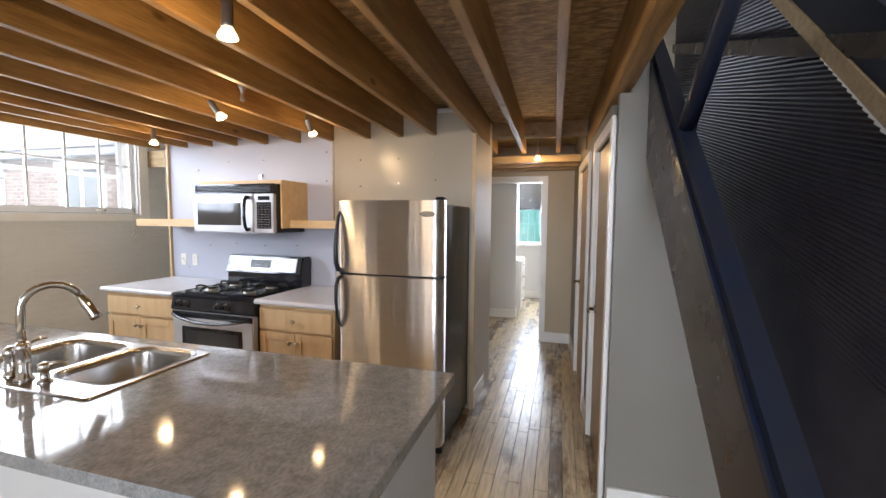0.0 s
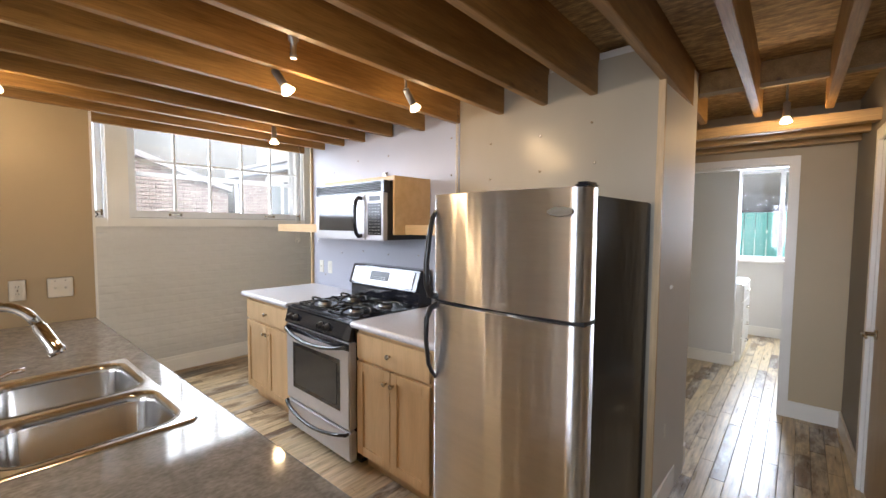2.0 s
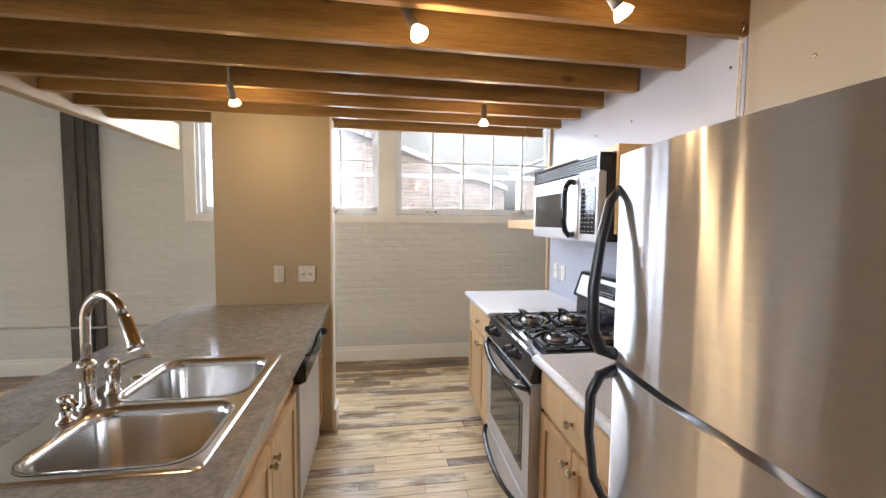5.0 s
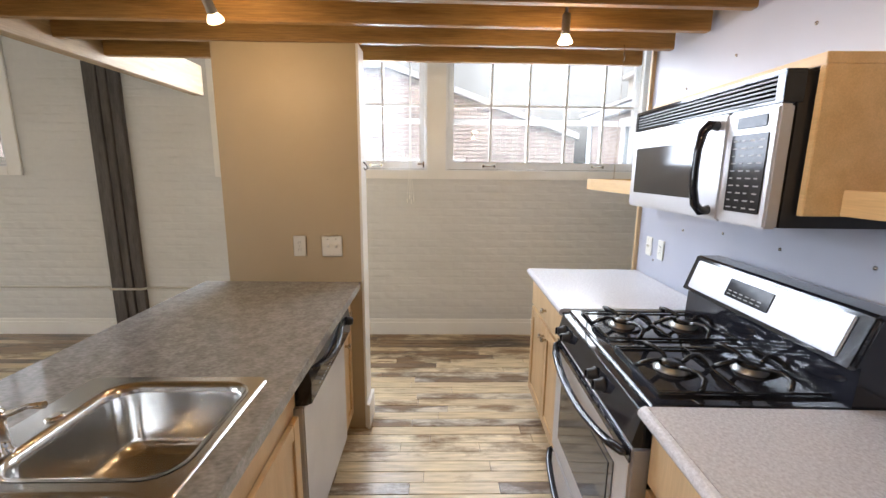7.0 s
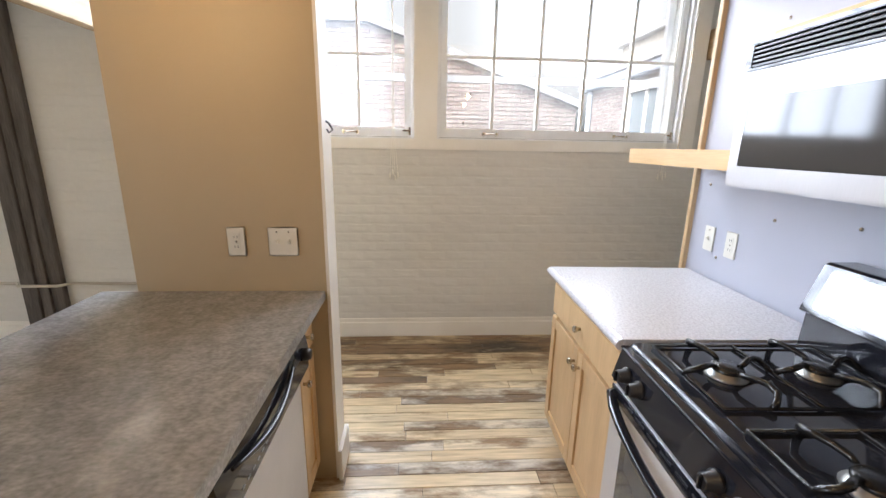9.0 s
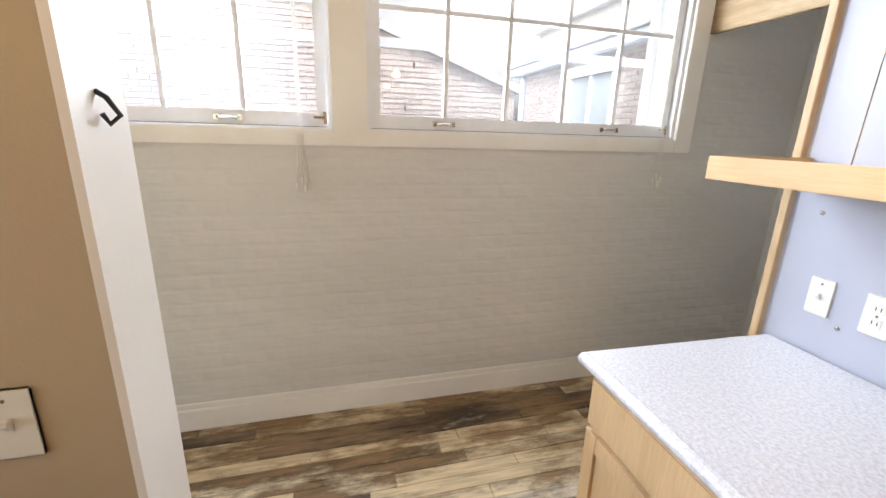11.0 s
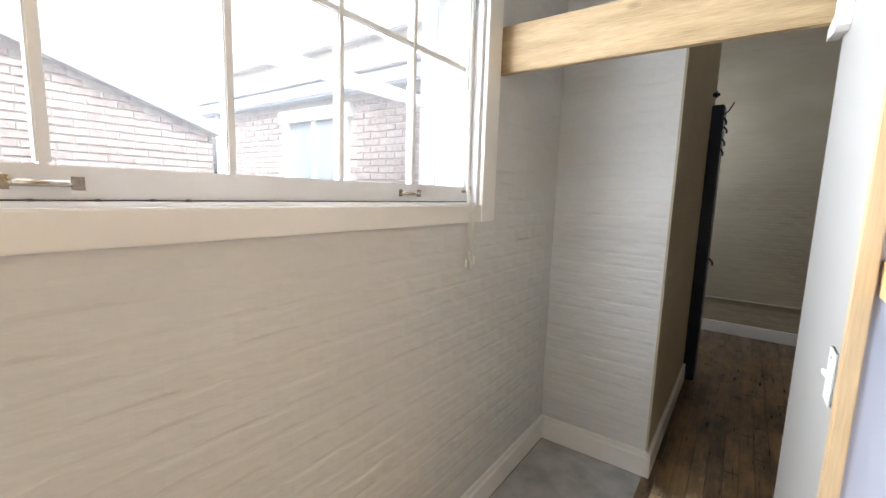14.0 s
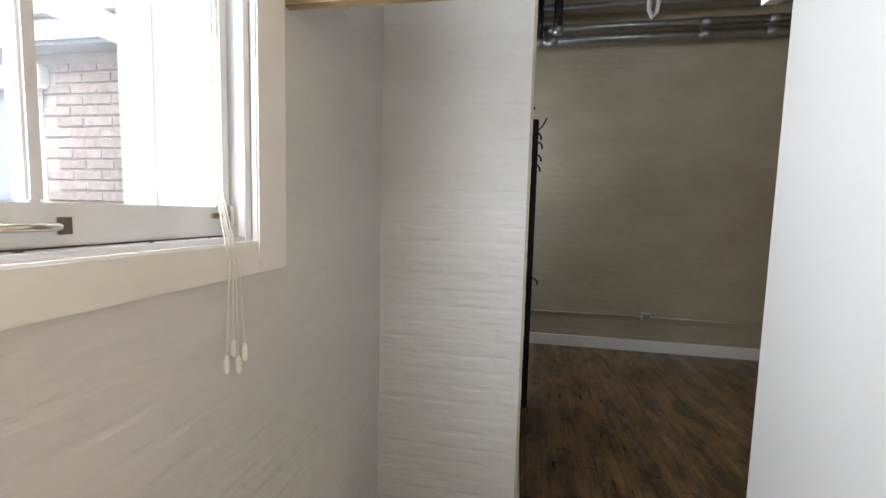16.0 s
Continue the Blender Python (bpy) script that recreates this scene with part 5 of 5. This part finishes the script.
part("screed", boxes((-0.305, -0.44, -0.004, 0.305, 0.456, 0.002), bevel=0.001), M_patch, patch)
part("feathered_edge", prism(bmesh.new(), [(-0.305, -0.44), (0.305, -0.44), (0.305, -0.452), (0.1, -0.463), (-0.08, -0.45), (-0.305, -0.468)], "Z", -0.004, 0.001), M_patch, patch)
setting("subfloor_patch", boxes((-4.85, 3.3, -0.014, -4.2, 4.76, -0.005)), M_floorbase)

# ---- stair ----
stair = thing("steel_stair", at(0.48, 0, 0), "dark steel stair with channel stringers and ribbed metal panels", "stair")


def sloped(x0, x1, lo, hi, y0, y1):
    """A slab between two heights above the stair's pitch line, from y0 to y1."""
    z = lambda y: 1.45 + 0.94 * (y - 1.68)
    return prism(bmesh.new(), [(y0, z(y0) + lo), (y1, z(y1) + lo), (y1, z(y1) + hi), (y0, z(y0) + hi)], "X", x0, x1)


part("stringer", prism(bmesh.new(), [(0.15, 0.07), (2.44, 2.03), (2.44, 2.495), (0.15, 0.345)], "X", 0.0, 0.012), M_brownsteel, stair, "brown mill steel web")
part("flange", sloped(0.0, 0.08, 0.33, 0.36, 0.15, 2.44), M_darksteel, stair)
part("flange", sloped(0.012, 0.08, -0.012, 0.0, 0.15, 2.44), M_darksteel, stair)
part("upper_rail", sloped(0.012, 0.07, 0.36, 0.4, 0.1, 2.44), M_darksteel, stair)
part("far_rail", sloped(0.74, 0.8, 0.22, 0.32, 0.1, 4.1), M_beam, stair, "pale wooden rail over the ribbed panel")
part("far_stringer", sloped(0.75, 0.83, 0.325, 0.62, 0.1, 3.4), M_darksteel, stair)
bm = bmesh.new()
rib = None
for i in range(276):
    zc = -0.6 + 0.0125 * i
    off = 0.77 + 0.006 * (1 if i % 2 else -1)
    y_lo = max(-0.1, (zc + 0.03) / 0.69)           # where the rib meets the pale rail
    y_hi = min(5.2, (3.95 - zc) / 0.28)             # under the ceiling
    if y_lo < y_hi:
        a, b = bm.verts.new((off, y_lo, zc + 0.28 * y_lo)), bm.verts.new((off, y_hi, zc + 0.28 * y_hi))
        if rib:
            bm.faces.new((rib[0], a, b, rib[1]))
        rib = (a, b)
panel = part("guard_panel", bm, M_corr, stair, "dark ribbed steel guard panel")
sol = panel.modifiers.new("thick", "SOLIDIFY")
sol.thickness = 0.002
part("brace", bar([(0.045, 1.75, 1.84), (0.045, 1.45, 2.06), (0.045, 1.15, 2.27)], 0.03, 10), M_darksteel, stair)

part("panel_rail", prism(bmesh.new(), [(1.9, 2.12), (5.2, 3.37), (5.2, 3.47), (1.9, 2.22)], "X", 0.745, 0.76), M_brownsteel, stair, "brown rail along the ribbed panel")

# ---- room past the passage ----
chest = thing("white_drawers", at(-0.64, 6.62, 0), "white drawer unit with metal pulls in the far room", "drawers")
part("body", boxes((0, 0, 0, 0.13, 0.75, 0.88), bevel=0.004), M_trim, chest)
for k in range(4):
    dw = part("drawer", boxes((0.13, 0.02, 0.08 + 0.2 * k, 0.148, 0.73, 0.265 + 0.2 * k), bevel=0.003), M_trim, chest)
    part("pull", bar([(0.148, 0.3, 0.18 + 0.2 * k), (0.175, 0.32, 0.18 + 0.2 * k), (0.175, 0.43, 0.18 + 0.2 * k), (0.148, 0.45, 0.18 + 0.2 * k)], 0.006, 6), M_nickel, dw)
w4 = setting("window_4", boxes((-0.75, 8.2, 1.05, -0.70, 8.27, 2.3), (0.20, 8.2, 1.05, 0.25, 8.27, 2.3), (-0.70, 8.2, 1.05, 0.20, 8.27, 1.1), (-0.70, 8.2, 2.25, 0.20, 8.27, 2.3), (-0.275, 8.21, 1.1, -0.225, 8.26, 2.25), bevel=0.004), M_sash, label="white window in the far room")
for a in (-0.70, -0.225):
    p = part("pane", boxes((a, 8.232, 1.1, a + 0.425, 8.236, 2.25)), M_clear, w4)
    p.visible_shadow = False
part("sill", boxes((-0.8, 8.12, 1.02, 0.3, 8.2, 1.05), bevel=0.004), M_trim, w4)

# ---- pieces of walls and floor ----


def brick_skin(wall, ox, oy, ang, length, z0, z1, own, skip=None, material=M_brickpaint, deep=1.0):
    """Painted bricks over a wall. Those for which own(u, z) holds are objects of their own; the rest are one mesh."""
    lx, lz, j = 0.203, 0.064, 0.008
    rnd = random.Random(11)
    shapes = []
    for k in range(6):
        d, e, g = 0.0013 + 0.0005 * k, 0.011, 0.045
        r = [rnd.uniform(-0.0009, 0.0009) for _ in range(8)]
        v = [(0, 0, 0), (lx, 0, 0), (lx, 0, lz), (0, 0, lz), (g, -d - r[0], e + 3 * r[4]), (lx - g, -d - r[1], e + 3 * r[5]), (lx - g, -d - r[2], lz - e + 3 * r[6]), (g, -d - r[3], lz - e + 3 * r[7])]
        f = [(4, 5, 6, 7), (0, 1, 5, 4), (1, 2, 6, 5), (2, 3, 7, 6), (3, 0, 4, 7)]
        me = bpy.data.meshes.new("brick")
        me.from_pydata(v, [], f)
        me.materials.append(material)
        shapes.append((me, v, f))
    frame_m = pose(ox, oy, 0, 0, 0, ang) @ Matrix.Diagonal((1, deep, 1, 1))
    vs, fs = [], []
    c = 0
    z = z0
    while z + lz <= z1:
        u = -(lx + j) * 0.5 * (c % 2) + rnd.uniform(-0.01, 0.01)
        while u < length:
            me, v, f = rnd.choice(shapes)
            a, b = max(u, 0), min(u + lx, length)
            if b - a > 0.02 and not (skip and skip((a + b) / 2, z)):
                s = (b - a) / lx
                if own(u, z):
                    o = new("brick", me)
                    o.parent = wall
                    o.matrix_world = frame_m @ Matrix.Translation((a, 0, z + rnd.uniform(-0.002, 0.002))) @ Matrix.Diagonal((s, 1, 1, 1))
                else:
                    n = len(vs)
                    vs += [(a + p[0] * s, p[1], z + p[2]) for p in v]
                    fs += [tuple(n + i for i in q) for q in f]
            u += lx + j
        z += lz + j
        c += 1
    me = bpy.data.meshes.new("brickwork")
    me.from_pydata(vs, [], fs)
    me.materials.append(material)
    o = new("brickwork", me)
    o.matrix_world = frame_m
    o.parent = wall
    tagged(o, kind="stuff")


def in_window(u, z):
    y = u - 6
    return 1.4 < z < 3.06 and any(a - 0.17 < y < b + 0.17 for a, b in WIN) or 2.45 < z


brick_skin(wall_west, XW, -6, 90, 10.76, 0.135, 2.5, lambda u, z: u > 7.5 and z < 1.43, in_window, deep=0.75)
brick_skin(wall_return, XW, 4.78, 0, 0.638, 0.135, 2.6, lambda u, z: True, deep=0.65)
# bricks of the return's side, warm light likewise in their tan
brick_skin(wall_return_side, -4.2, 4.78, 90, 1.94, 0.16, 3.9, lambda u, z: u < 0.9 and z < 2.4, material=M_brick_tan_warmlit, deep=0.6)
brick_skin(wall_north, -5.2, 8.31, 0, 3.85, 0.15, 3.9, lambda u, z: False, material=M_brick_tan_warmlit, deep=0.45)

floor = tagged(new("floor", mesh_of("floor", boxes((-4.85, -6, -0.014, 4.0, 8.3, -0.006)), M_floorbase)), "worn strip wood floor", kind="structure")


def planks():
    rnd = random.Random(3)
    w = 0.078
    vs, fs, made = [], [], 0
    shared = {}
    x = -4.85
    while x < 3.95:
        y = -6 + rnd.uniform(-0.8, 0)
        y_end = 8.3
        while y < y_end:
            n_len = rnd.choice((0.45, 0.6, 0.75, 0.9, 1.1, 1.4))
            ya, yb = max(y, -6), min(y + n_len, y_end)
            near = (1.0 < (ya + yb) / 2 < 2.75 and x > -4.85 and x < 0.3) or (x > -0.7 and x < 0.3 and 2.75 <= (ya + yb) / 2 < 5.2)
            patch = x < -4.22 and ya > 3.8 and yb < 4.8
            if not patch and yb - ya > 0.02:
                h = rnd.uniform(-0.0012, 0.0012)
                g = 0.0024
                if near and made < 300 and yb - ya == n_len:
                    if n_len not in shared:
                        me = bpy.data.meshes.new("plank")
                        me.from_pydata([(0, 0, -0.006), (w, 0, -0.006), (w, n_len, -0.006), (0, n_len, -0.006), (g, g, 0), (w - g, g, 0), (w - g, n_len - g, 0), (g, n_len - g, 0)], [], [(4, 5, 6, 7), (0, 1, 5, 4), (1, 2, 6, 5), (2, 3, 7, 6), (3, 0, 4, 7)])
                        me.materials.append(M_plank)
                        shared[n_len] = me
                    o = new("plank", shared[n_len])
                    o.parent = floor
                    o.location = (x, y, h)
                    made += 1
                else:
                    n = len(vs)
                    vs += [(x, ya, -0.006), (x + w, ya, -0.006), (x + w, yb, -0.006), (x, yb, -0.006), (x + g, ya + g, h), (x + w - g, ya + g, h), (x + w - g, yb - g, h), (x + g, yb - g, h)]
                    fs += [(n + 4, n + 5, n + 6, n + 7), (n, n + 1, n + 5, n + 4), (n + 1, n + 2, n + 6, n + 5), (n + 2, n + 3, n + 7, n + 6), (n + 3, n, n + 4, n + 7)]
            y += n_len
        x += w
    me = bpy.data.meshes.new("planks")
    me.from_pydata(vs, [], fs)
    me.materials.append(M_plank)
    o = new("planks", me)
    o.parent = floor
    tagged(o, kind="stuff")


planks()
